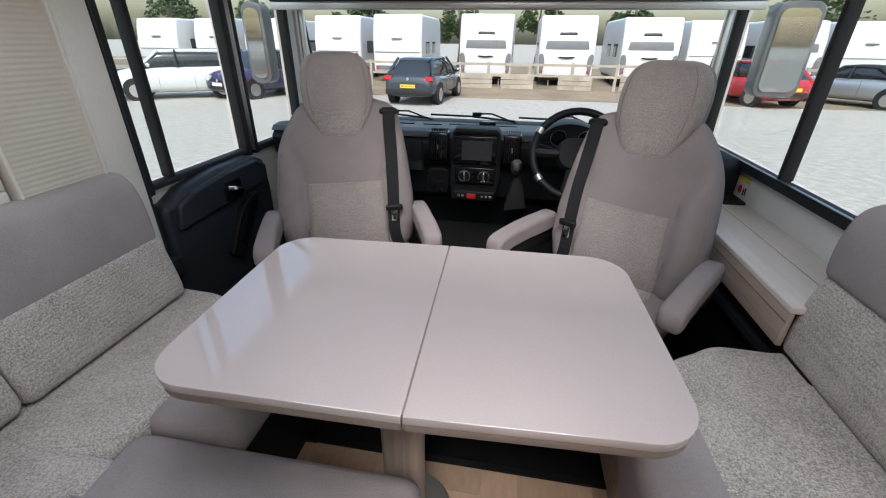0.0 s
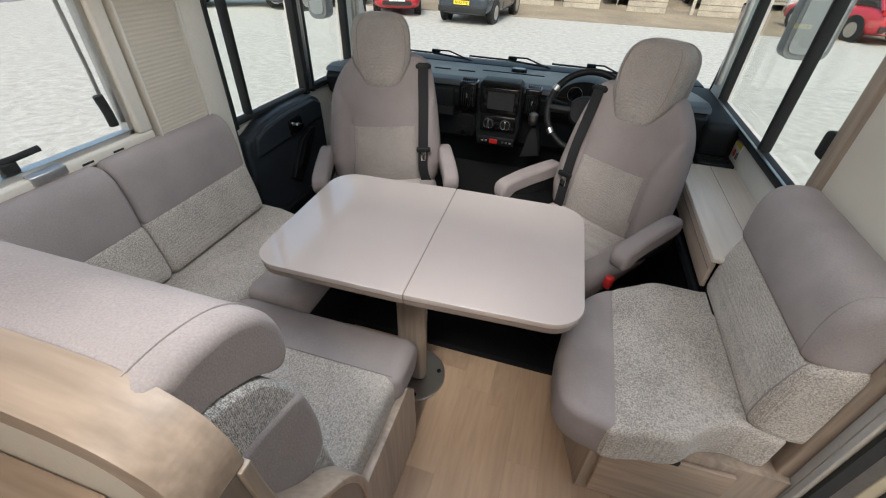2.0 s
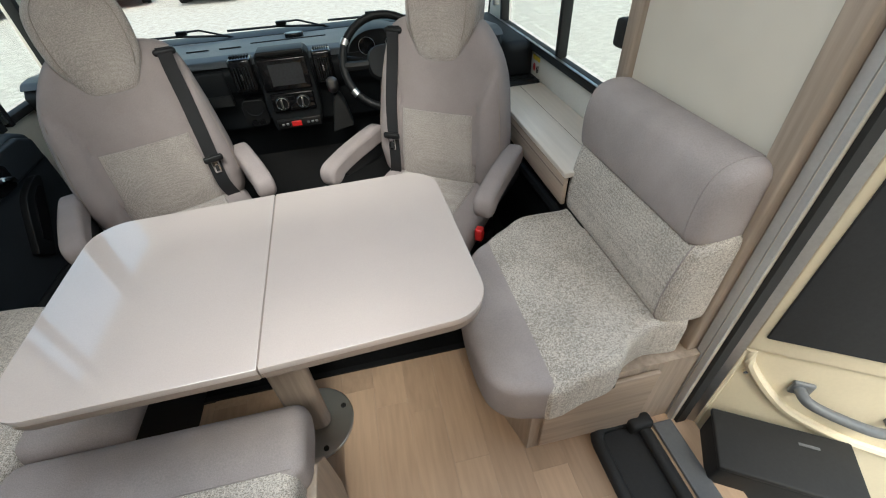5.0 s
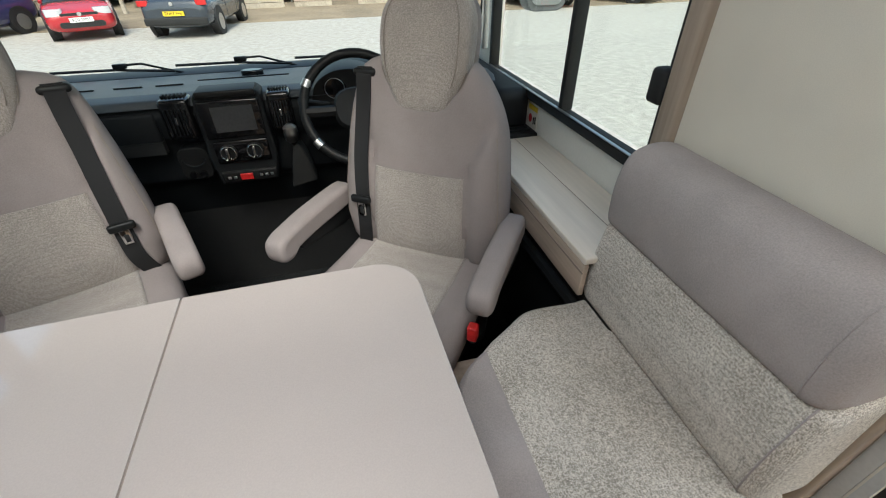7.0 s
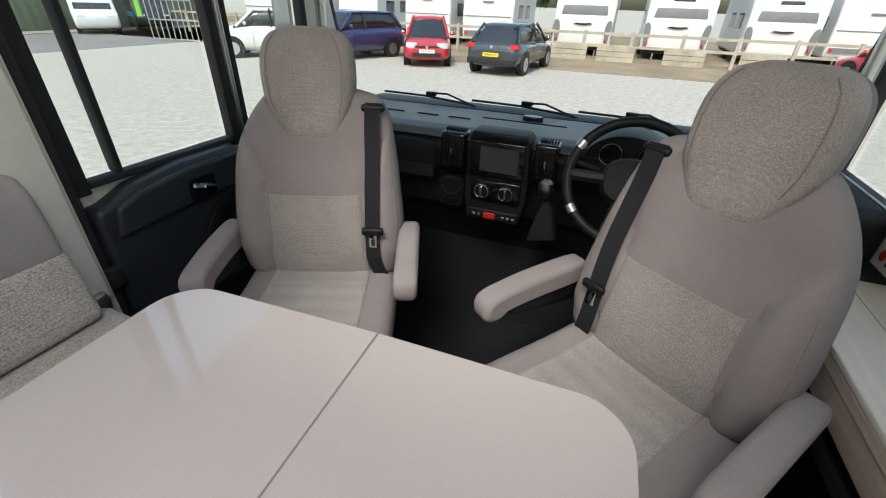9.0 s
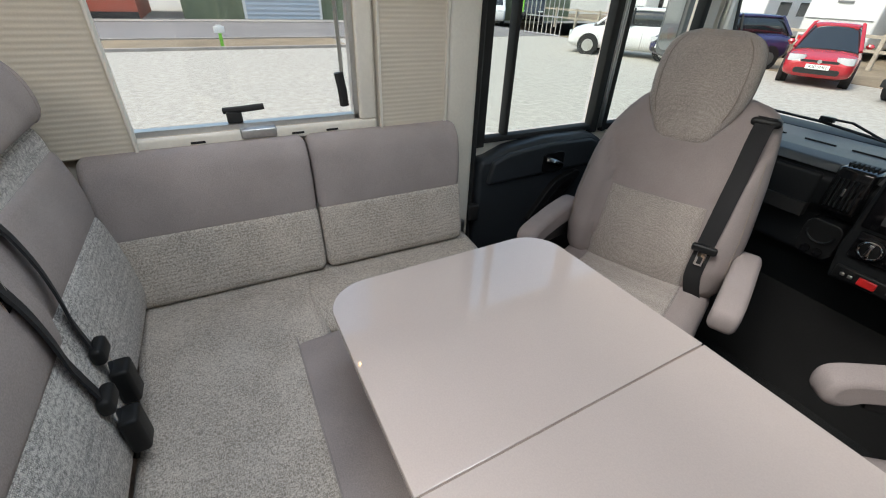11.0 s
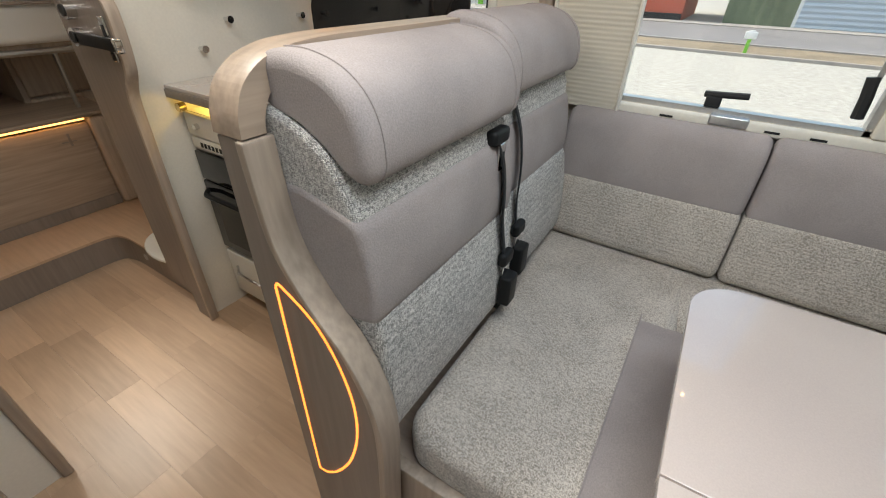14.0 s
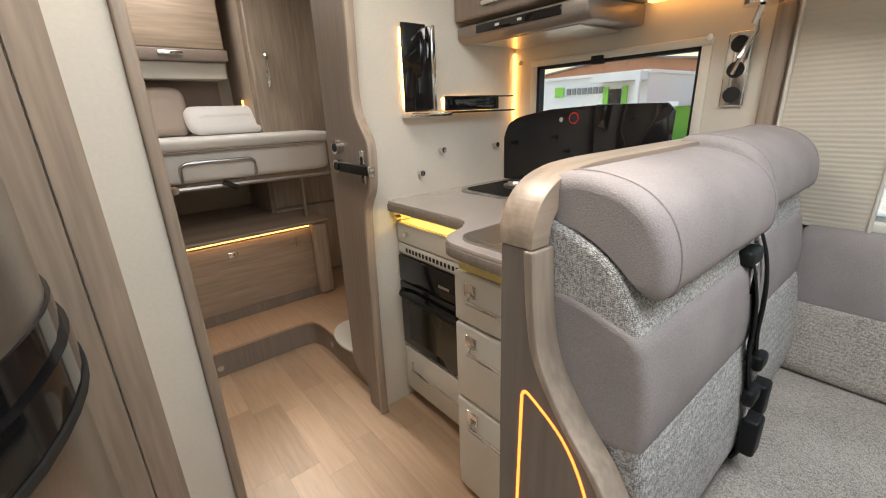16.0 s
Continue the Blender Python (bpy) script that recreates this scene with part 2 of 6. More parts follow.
M = dict(
    plain=material("greige_microfibre", (0.345, 0.305, 0.295), 0.9, vary=0.15, scale=7, fine=380, bump=0.45, dist=0.002, spec=0.2),
    tweed=tweed("greige_tweed", (0.245, 0.215, 0.182), (0.70, 0.642, 0.57), size=430, bump=0.5, dist=0.002),
    tweed2=tweed("grey_boucle", (0.22, 0.210, 0.197), (0.72, 0.69, 0.65), size=340, bump=0.8, dist=0.003),
    # darker copy of the greige cloth; shade of the backlit cab seats is in its colour
    plainshaded=material("shaded_seat_cloth", (0.268, 0.232, 0.226), 0.9, vary=0.12, scale=7, fine=420, bump=0.4, dist=0.002, spec=0.2),
    tweedcab=tweed("cab_seat_weave", (0.235, 0.206, 0.188), (0.47, 0.424, 0.388), size=640, bump=0.5, dist=0.002),
    laminate=material("table_laminate", (0.50, 0.437, 0.405), 0.05, vary=0.05, scale=3, fine=420, bump=0.0, spec=0.5, coat=1.0),
    edge=material("table_edge", (0.24, 0.19, 0.16), 0.5, vary=0.1),
    wood=material("light_oak", (0.37, 0.298, 0.235), 0.42, vary=0.26, scale=7, fine=70, stretch=(1, 1, 0.06), bump=0.06),
    woody=material("light_oak_level", (0.42, 0.335, 0.265), 0.42, vary=0.22, scale=5, fine=60, stretch=(1, 0.06, 1), bump=0.06),
    woodx=material("light_oak_across", (0.37, 0.285, 0.215), 0.40, vary=0.24, scale=10, fine=75, stretch=(0.06, 1, 1), bump=0.06),
    taupe=material("taupe_laminate", (0.235, 0.195, 0.165), 0.45, vary=0.15, scale=5, fine=70, stretch=(1, 1, 0.06), bump=0.05),
    paleoak=material("pale_oak_shelf", (0.69, 0.62, 0.54), 0.32, vary=0.08, scale=5, fine=60, stretch=(1, 0.06, 1), bump=0.04),
    mirrorglass=material("mirror_glass", (0.42, 0.44, 0.45), 0.04, 1.0, vary=0.03, bump=0.0),
    plank=material("oak_vinyl", (0.48, 0.335, 0.222), 0.36, vary=0.26, scale=6, fine=70, stretch=(1, 0.08, 1), bump=0.08, piece=0.7),
    white=material("white_panel", (0.72, 0.70, 0.64), 0.4, vary=0.03, bump=0.02),
    cream=material("cream_panel", (0.74, 0.70, 0.615), 0.5, vary=0.04, bump=0.03),
    wall=material("wall_cloth", (0.66, 0.61, 0.52), 0.8, vary=0.05, fine=500, bump=0.1),
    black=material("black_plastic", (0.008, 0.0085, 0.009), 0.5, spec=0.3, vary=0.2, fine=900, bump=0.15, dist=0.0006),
    dash=material("dash_plastic", (0.010, 0.0115, 0.013), 0.62, spec=0.25, vary=0.15, fine=900, bump=0.2, dist=0.0006),
    # lighter and bluer than dash_plastic: the sky's sheen is put into the colour
    dashtop=material("dash_top", (0.06, 0.067, 0.074), 0.45, vary=0.12, fine=700, bump=0.25, dist=0.0008),
    gloss=material("gloss_black", (0.008, 0.008, 0.009), 0.06, vary=0.1, bump=0.0),
    rubber=material("black_rubber", (0.012, 0.012, 0.012), 0.7, vary=0.2),
    carpet=material("black_carpet", (0.004, 0.0042, 0.0045), 1.0, vary=0.5, fine=500, bump=0.6, dist=0.004),
    belt=material("seat_belt_webbing", (0.009, 0.009, 0.010), 0.85, vary=0.25, fine=800, bump=0.3, dist=0.0008),
    steel=material("brushed_steel", (0.55, 0.55, 0.54), 0.28, 1.0, vary=0.06, fine=300, bump=0.03),
    brass=material("warm_brass", (0.62, 0.50, 0.25), 0.25, 1.0, vary=0.05, bump=0.0),
    hoodgrey=material("hood_grey", (0.23, 0.20, 0.175), 0.35, 0.3, vary=0.08, bump=0.02),
    chrome=material("chrome", (0.75, 0.75, 0.75), 0.08, 1.0, vary=0.03, bump=0.0),
    alu=material("aluminium", (0.55, 0.55, 0.55), 0.35, 1.0, vary=0.08),
    blind=material("pleated_blind", (0.62, 0.56, 0.46), 0.9, vary=0.05, fine=300, bump=0.1),
    pane=glass("window_glass"),
    cabpane=glass("tinted_cab_glass", (0.95, 0.98, 0.955)),
    led=glow("warm_led", (1.0, 0.47, 0.11), 2.0),
    ledyellow=glow("yellow_led", (1.0, 0.66, 0.14), 5.0),
    ledback=glow("hidden_warm_led", (1.0, 0.48, 0.12), 7.0),
    dimled=glow("amber_light_guide", (1.0, 0.23, 0.035), 1.3),
    spot=glow("warm_spot", (1.0, 0.55, 0.2), 12.0),
    red=material("red_plastic", (0.55, 0.02, 0.02), 0.35, vary=0.1),
    sheet=material("white_bedding", (0.76, 0.745, 0.72), 0.95, vary=0.06, fine=400, bump=0.2),
    pillow=material("taupe_pillow", (0.40, 0.33, 0.28), 0.95, vary=0.08, fine=400, bump=0.2),
    gravel=material("gravel", (0.345, 0.32, 0.275), 0.95, vary=0.16, scale=7, fine=48, bump=0.35, dist=0.010, col2=(0.475, 0.445, 0.39)),
    dirt=material("dry_earth", (0.24, 0.185, 0.12), 0.95, vary=0.3, scale=0.8, fine=16, bump=0.9, dist=0.03),
    asphalt=material("grey_asphalt", (0.20, 0.185, 0.18), 0.9, vary=0.15, scale=0.5, fine=30, bump=0.4, dist=0.01),
    fridgegrey=material("dark_metal_foil", (0.30, 0.27, 0.235), 0.3, 0.8, vary=0.08, bump=0.02),
    doorplastic=material("door_plastic", (0.024, 0.028, 0.032), 0.45, vary=0.15, fine=900, bump=0.2, dist=0.0006),
    framealu=material("anodised_frame", (0.50, 0.50, 0.49), 0.4, 0.4, vary=0.06),
    creamdoor=material("cream_moulding", (0.66, 0.58, 0.42), 0.45, vary=0.03, bump=0.03),
    alugrey=material("grey_handle", (0.12, 0.125, 0.13), 0.4, vary=0.08),
    concrete=material("concrete", (0.34, 0.31, 0.28), 0.9, vary=0.2, scale=1.5, fine=20, bump=0.3, dist=0.01),
    carglass=material("car_window", (0.02, 0.024, 0.026), 0.05, vary=0.1, bump=0.0, spec=0.8),
    lamp_glass=material("lamp_glass", (0.55, 0.56, 0.57), 0.1, vary=0.05, bump=0.0),
    paint_navy=material("navy_paint", (0.03, 0.038, 0.05), 0.22, vary=0.1, bump=0.0, coat=0.6),
    paint_red=material("red_paint", (0.42, 0.022, 0.03), 0.25, vary=0.08, bump=0.0, coat=0.6),
    paint_blue=material("blue_paint", (0.035, 0.035, 0.10), 0.22, vary=0.1, bump=0.0, coat=0.6),
    paint_slate=material("slate_paint", (0.07, 0.09, 0.11), 0.22, vary=0.1, bump=0.0, coat=0.6),
    paint_white=material("white_paint", (0.68, 0.68, 0.67), 0.3, vary=0.03, bump=0.0, coat=0.4),
    paint_silver=material("silver_paint", (0.38, 0.40, 0.42), 0.28, 0.5, vary=0.04, bump=0.0, coat=0.5),
    paint_black=material("black_paint", (0.012, 0.013, 0.016), 0.2, vary=0.1, bump=0.0, coat=0.5),
    paint_sky=material("sky_stripe", (0.04, 0.25, 0.50), 0.3, vary=0.05, bump=0.0),
    caravanwhite=material("caravan_white", (0.72, 0.72, 0.71), 0.3, vary=0.04, scale=0.8, bump=0.0),
    caravangrey=material("caravan_grey", (0.17, 0.175, 0.18), 0.4, vary=0.15),
    fencewood=material("weathered_timber", (0.40, 0.35, 0.28), 0.9, vary=0.25, scale=2, fine=25, bump=0.3, dist=0.01),
    shedgreen=material("green_cladding", (0.15, 0.175, 0.11), 0.6, vary=0.18, scale=0.7, fine=4, bump=0.1),
    shutter=material("pale_shutter", (0.42, 0.47, 0.53), 0.5, vary=0.06, scale=1),
    kioskred=material("orange_red_paint", (0.46, 0.10, 0.055), 0.7, vary=0.12, scale=1),
    roofgrey=material("grey_roof", (0.20, 0.19, 0.18), 0.8, vary=0.2, scale=1),
    brickwork=material("orange_brick", (0.42, 0.20, 0.11), 0.85, vary=0.25, scale=2, fine=9),
    limegreen=material("lime_green", (0.20, 0.50, 0.05), 0.5, vary=0.08),
    bark=material("bark", (0.10, 0.075, 0.05), 0.95, vary=0.3, scale=4),
    leaf=material("leaf", (0.055, 0.095, 0.03), 0.6, vary=0.45, scale=1.5, fine=8, bump=0.0),
)


# ---- building helpers ----
def box(bm, x0, x1, y0, y1, z0, z1):
    bmesh.ops.create_cube(bm, size=1, matrix=Matrix.Translation(((x0 + x1) / 2, (y0 + y1) / 2, (z0 + z1) / 2)) @ Matrix.Diagonal((x1 - x0, y1 - y0, z1 - z0, 1)))
    return bm


def boxes(*rows):
    bm = bmesh.new()
    for r in rows:
        box(bm, *r)
    return bm


def rounded(bm, r, seg=3):
    bmesh.ops.remove_doubles(bm, verts=bm.verts, dist=1e-5)
    bmesh.ops.bevel(bm, geom=list(bm.edges), offset=r, segments=seg, profile=0.5, affect='EDGES', clamp_overlap=True)
    return bm


def rbox(x0, x1, y0, y1, z0, z1, r=0.01, seg=3):
    return rounded(boxes((x0, x1, y0, y1, z0, z1)), r, seg)


def prism(pts, axis, a, b, r=0.0, seg=3):
    """A polygon pushed along an axis from a to b. pts: (y, z) for 'x', (x, z) for 'y', (x, y) for 'z'."""
    bm = bmesh.new()
    def at(p, q):
        return (q, p[0], p[1]) if axis == 'x' else (p[0], q, p[1]) if axis == 'y' else (p[0], p[1], q)
    lo, hi = [bm.verts.new(at(p, a)) for p in pts], [bm.verts.new(at(p, b)) for p in pts]
    bm.faces.new(lo), bm.faces.new(hi[::-1])
    n = len(pts)
    for i in range(n):
        bm.faces.new((lo[(i + 1) % n], lo[i], hi[i], hi[(i + 1) % n]))
    bmesh.ops.recalc_face_normals(bm, faces=bm.faces)
    if r:
        rounded(bm, r, seg)
    return bm


def rrect(x0, x1, y0, y1, r, n=6):
    out = []
    for cx, cy, a0 in ((x1 - r, y1 - r, 0), (x0 + r, y1 - r, 90), (x0 + r, y0 + r, 180), (x1 - r, y0 + r, 270)):
        for i in range(n + 1):
            a = radians(a0 + 90 * i / n)
            out.append((cx + r * math.cos(a), cy + r * math.sin(a)))
    return out


def bent(a, b, c, d, t):
    """A point between b and c on a smooth line through a, b, c, d; it never swings past short steps."""
    def slope(p, q, r):
        u = [y - x for x, y in zip(p, r)]
        n = math.sqrt(sum(x * x for x in u)) or 1
        m = min(math.dist(p, q), math.dist(q, r)) or 0
        return [x / n * m for x in u]
    tb, tc = slope(a, b, c), slope(b, c, d)
    h = (2 * t ** 3 - 3 * t * t + 1, t ** 3 - 2 * t * t + t, -2 * t ** 3 + 3 * t * t, t ** 3 - t * t)
    return tuple(h[0] * p + h[1] * u + h[2] * q + h[3] * v for p, u, q, v in zip(b, tb, c, tc))


def smooth_line(pts, n=6):
    """A smooth line through the points."""
    P = [pts[0], *pts, pts[-1]]
    out = [bent(*P[i - 1:i + 3], k / n) for i in range(1, len(P) - 2) for k in range(n)]
    return out + [tuple(pts[-1])]


def loft(rings, cap=True):
    """A skin over rings of equally many points."""
    bm = bmesh.new()
    vs = [[bm.verts.new(p) for p in ring] for ring in rings]
    n = len(vs[0])
    for a, b in zip(vs, vs[1:]):
        for i in range(n):
            bm.faces.new((a[i], a[(i + 1) % n], b[(i + 1) % n], b[i]))
    if cap:
        bm.faces.new(vs[0][::-1]), bm.faces.new(vs[-1])
    bmesh.ops.recalc_face_normals(bm, faces=bm.faces)
    return bm


def squircle(cx, cy, hx, hy, z, n=24, p=3.0, front=None):
    """A rounded ring at height z."""
    ring = []
    for i in range(n):
        a = 2 * math.pi * i / n
        c, s = math.cos(a), math.sin(a)
        ring.append((cx + hx * math.copysign(abs(c) ** (2 / p), c), cy + hy * math.copysign(abs(s) ** (2 / p), s), z))
    return ring


def tube(pts, r, n=10, closed=False):
    """A round bar along the points."""
    P = [Vector(p) for p in pts]
    rings = []
    up = Vector((0.13, 0.21, 0.97)).normalized()
    for i, p in enumerate(P):
        if closed:
            d = P[(i + 1) % len(P)] - P[i - 1]
        else:
            d = P[min(i + 1, len(P) - 1)] - P[max(i - 1, 0)]
        d.normalize()
        u = d.cross(up)
        if u.length < 0.05:
            u = d.cross(Vector((1, 0, 0)))
        u.normalize()
        v = d.cross(u)
        rings.append([p + r * (math.cos(2 * math.pi * k / n) * u + math.sin(2 * math.pi * k / n) * v) for k in range(n)])
    if closed:
        rings.append(rings[0])
    return loft(rings, cap=not closed)


def strip(pts, normals, w, t):
    """A flat band (seat belt) of width w and thickness t along the points; normals are its sideways directions."""
    rings = []
    for i, p in enumerate(pts):
        p = Vector(p)
        d = (Vector(pts[min(i + 1, len(pts) - 1)]) - Vector(pts[max(i - 1, 0)])).normalized()
        s = Vector(normals)
        s = (s - s.dot(d) * d).normalized()
        nn = d.cross(s)
        rings.append([p + s * a * w / 2 + nn * b * t / 2 for a, b in ((-1, -1), (1, -1), (1, 1), (-1, 1))])
    return loft(rings)


def inset(pts, d):
    """A closed outline moved inwards by d (points run anticlockwise)."""
    n, out = len(pts), []
    for i in range(n):
        a, b = Vector(pts[i - 1]), Vector(pts[(i + 1) % n])
        t = (b - a).normalized()
        out.append((pts[i][0] - t.y * d, pts[i][1] + t.x * d))
    return out


def closed(pts, n=5):
    """A smooth closed outline through the points, anticlockwise."""
    m = len(pts)
    out = [bent(*(pts[(i + k) % m] for k in (-1, 0, 1, 2)), k / n) for i in range(m) for k in range(n)]
    if sum(p[0] * q[1] - q[0] * p[1] for p, q in zip(out, out[1:] + out[:1])) < 0:
        out.reverse()
    return out


def place(axis, p, q):
    return (q, p[0], p[1]) if axis == 'x' else (p[0], q, p[1]) if axis == 'y' else (p[0], p[1], q)


def shrunk(pts, d):
    """The outline drawn in by d on all sides, about its middle."""
    xs, ys = [p[0] for p in pts], [p[1] for p in pts]
    cx, cy, hx, hy = (min(xs) + max(xs)) / 2, (min(ys) + max(ys)) / 2, (max(xs) - min(xs)) / 2, (max(ys) - min(ys)) / 2
    return [(cx + (x - cx) * (1 - d / hx), cy + (y - cy) * (1 - d / hy)) for x, y in pts]


def soft(pts, axis, a, b, r=0.03, seg=5):
    """A stuffed shape: a smooth outline pushed along an axis, with its two ends rounded by r."""
    rings = []
    turns = [math.pi / 2 * k / seg for k in range(seg + 1)]
    for t in turns:
        rings.append([place(axis, p, a + r * (1 - math.cos(t))) for p in shrunk(pts, r * (1 - math.sin(t)))])
    for t in reversed(turns):
        rings.append([place(axis, p, b - r * (1 - math.cos(t))) for p in shrunk(pts, r * (1 - math.sin(t)))])
    return loft(rings)


def seam_ring(pts, axis, q, r=0.0018, d=0.0):
    """A stitched seam round an outline."""
    return tube([place(axis, p, q) for p in inset(pts, d)], r, 6, True)


def thing(name, label, category, at=(0, 0, 0), rz=0, group="", kind=""):
    e = new(name)
    e.empty_display_size = 0.05
    e.matrix_world = pose(*at, 0, 0, rz)
    return tagged(e, label, category, group, kind)


def part(name, bm, mat, parent=None, label="", smooth=True, angle=40, world=True):
    """Links a bmesh as one mesh. Under a parent, world says that its points are in the world's frame."""
    me = bpy.data.meshes.new(name)
    bm.normal_update()
    if smooth:
        for f in bm.faces:
            f.smooth = len(f.verts) < 7 or f.calc_area() < .003
        lim = math.cos(radians(angle))
        for e in bm.edges:
            if len(e.link_faces) == 2 and e.link_faces[0].normal.dot(e.link_faces[1].normal) < lim:
                e.smooth = False
    bm.to_mesh(me)
    bm.free()
    me.materials.append(M[mat] if isinstance(mat, str) else mat)
    ob = new(name, me)
    if parent:
        ob.parent = parent
        if world:
            full = parent.matrix_basis if not parent.parent else parent.parent.matrix_basis @ parent.matrix_basis
            me.transform(full.inverted())
    if label:
        ob["label"] = label
    return ob


def single(name, bm, mat, label, category, group="", kind="", **kw):
    return tagged(part(name, bm, mat, **kw), label, category, group, kind)


def structure(name, bm, mat, label, category, **kw):
    return tagged(part(name, bm, mat, **kw), label, category, "", "structure")



# ---- the vehicle's shell ----
GROUND = -0.72
WL, WR = -1.04, 1.06
CL, CR = -1.11, 1.12
structure("floor", boxes((WL, 1.09, -3.4, 0.462, -0.06, -0.008)), "plank", "base board under the oak vinyl planks", "floor", smooth=False)
structure("cab_floor", boxes((CL, CR, 0.47, 2.0, -0.34, -0.10)), "carpet", "black carpet over the sunken cab floor", "floor", smooth=False)
structure("cab_step", boxes((CL, CR, 0.462, 0.482, -0.34, 0.006)), "black", "black riser between lounge floor and cab", "trim", smooth=False)
# ceiling with the unseen lounge hatch and two openings added for fill lamps
structure("ceiling", boxes((-1.18, 1.20, -3.4, -2.97, 1.98, 2.03), (-1.18, 1.20, -2.53, -1.22, 1.98, 2.03), (-1.18, 1.20, -.78, -.28, 1.98, 2.03), (-1.18, 1.20, .47, 2.1, 1.98, 2.03), (-1.18, -.42, -.28, .47, 1.98, 2.03), (.48, 1.20, -.28, .47, 1.98, 2.03),
                           (-1.18, -.1, -1.22, -.78, 1.98, 2.03), (.34, 1.20, -1.22, -.78, 1.98, 2.03), (-1.18, -.12, -2.97, -2.53, 1.98, 2.03), (.32, 1.20, -2.97, -2.53, 1.98, 2.03)), "white", "white ceiling with an unseen lounge hatch and two added lamp openings", "ceiling", smooth=False)
structure("wall_west", boxes((WL - .04, WL, -3.4, -1.44, -.06, 1.98), (WL - .04, WL, -1.44, -.80, -.06, 1.0), (WL - .04, WL, -1.44, -.80, 1.378, 1.98),
                             (WL - .04, WL, -.80, -.42, -.06, 1.98), (WL - .04, WL, -.42, .27, -.06, .90), (WL - .04, WL, -.42, .27, 1.46, 1.98),
                             (WL - .04, WL, .27, .69, -.06, 1.98)), "wall", "cream lined wall with two window openings", "wall", smooth=False)
structure("wall_east", boxes((WR, WR + .04, -3.4, -.68, -.06, 1.98), (WR, WR + .04, -.68, .02, 1.9, 1.98), (WR, WR + .04, 0.02, .685, -.06, 1.98)), "wall", "cream lined wall beside the bench and entrance", "wall", smooth=False)
structure("wall_south", boxes((-1.18, 1.20, -3.45, -3.4, -.06, 2.03)), "wall", "cream rear wall behind the bed", "wall", smooth=False)
structure("cab_wall_west", boxes((CL - .04, CL, .69, .76, -.34, 1.98), (CL - .04, CL, .76, 1.98, -.34, .745), (CL - .04, CL, 1.345, 1.41, .745, 1.98),
                                 (CL - .04, CL, 1.86, 1.98, .745, 1.98), (CL - .04, CL, .76, 1.86, 1.62, 1.98), (CL - .04, WL - .04, .671, .69, -.34, 1.98)), "cream", "cream cab side wall round the door windows", "wall", smooth=False)
structure("cab_wall_east", boxes((CR, CR + .04, .685, .72, -.34, 1.98), (CR, CR + .04, .72, 2.06, -.34, .755), (CR, CR + .04, 1.98, 2.06, .755, 1.98), (CR, CR + .04, .72, 1.98, 1.62, 1.98), (WR + .04, CR + .04, .666, .685, -.34, 1.98)), "white", "white cab side wall under the sliding window", "wall", smooth=False)
structure("front_bulkhead", boxes((CL, CR, 2.36, 2.40, -.34, .735), (CL - .04, CL, 1.985, 2.40, -.34, .735), (CR, CR + .04, 2.065, 2.40, -.34, .735)), "black", "black bulkhead under the windscreen", "wall", smooth=False)
structure("front_closing_panel", boxes((CL - .04, CR + .04, 1.98, 2.04, 1.40, 2.03)), "white", "white panel above the windscreen", "wall", smooth=False)


def build_header():
    h = thing("windscreen_blind", "cream roller blind cassette above the windscreen", "blind", (0, 1.8, 1.42))
    part("cassette", rbox(CL, CR, 1.74, 1.98, 1.385, 1.62, .012), "cream", h)
    part("rail", rbox(CL + .02, CR - .02, 1.725, 1.742, 1.352, 1.384, .005), "alu", h, "aluminium pull rail")
    part("slot", boxes((CL + .02, CR - .02, 1.729, 1.74, 1.386, 1.396)), "black", h, "dark slot", smooth=False)
    part("pull_tab", rbox(.55, .75, 1.722, 1.73, 1.40, 1.415, .003), "alu", h)
build_header()
structure("overcab_panel", rbox(CL, CR, .98, 1.735, 1.66, 1.9, .02), "cream", "cream overcab bed underside", "ceiling")


def window(name, label, x, y0, y1, z0, z1, side, frames, panes, depth=.05):
    """A side window: a black frame of bars and its panes in the plane x."""
    w = thing(name, label, "window", (x, (y0 + y1) / 2, z0), kind="structure")
    for f in frames:
        part("window_frame", rbox(min(x, x + side * depth), max(x, x + side * depth), *f, .006, 2), "rubber", w)
    for p in panes:
        g = part("pane", boxes((x - side * .016 - .002, x - side * .016 + .002, *p)), "cabpane", w, smooth=False)
        g.visible_shadow = False
    return w


# cab door windows, side window, front quarter light
window("window_1", "black framed sliding window in the cab door", CL - .02, .74, 1.36, .73, 1.62, 1,
       [(.725, .775, .73, 1.64), (.775, 1.325, .745, .768), (1.325, 1.365, .73, 1.64), (.862, .882, .768, 1.64)], [(.775, 1.325, .768, 1.64)], .045)
window("window_2", "black framed fixed quarter window", CL - .02, 1.40, 1.87, .73, 1.62, 1,
       [(1.395, 1.42, .73, 1.64), (1.42, 1.845, .735, .765), (1.845, 1.88, .73, 1.64)], [(1.42, 1.845, .765, 1.64)], .045)
window("window_3", "black framed sliding cab window", CR + .02, .70, 2.0, .77, 1.62, -1,
       [(.715, .768, .74, 1.64), (.768, 1.955, .742, .780), (1.955, 1.985, .74, 1.64), (1.222, 1.25, .780, 1.64)], [(.768, 1.955, .780, 1.64)], .045)
part("window_latch", rbox(1.045, 1.09, .712, .765, .95, 1.03, .012), "rubber", bpy.data.objects["window_3"], "black sliding latch")
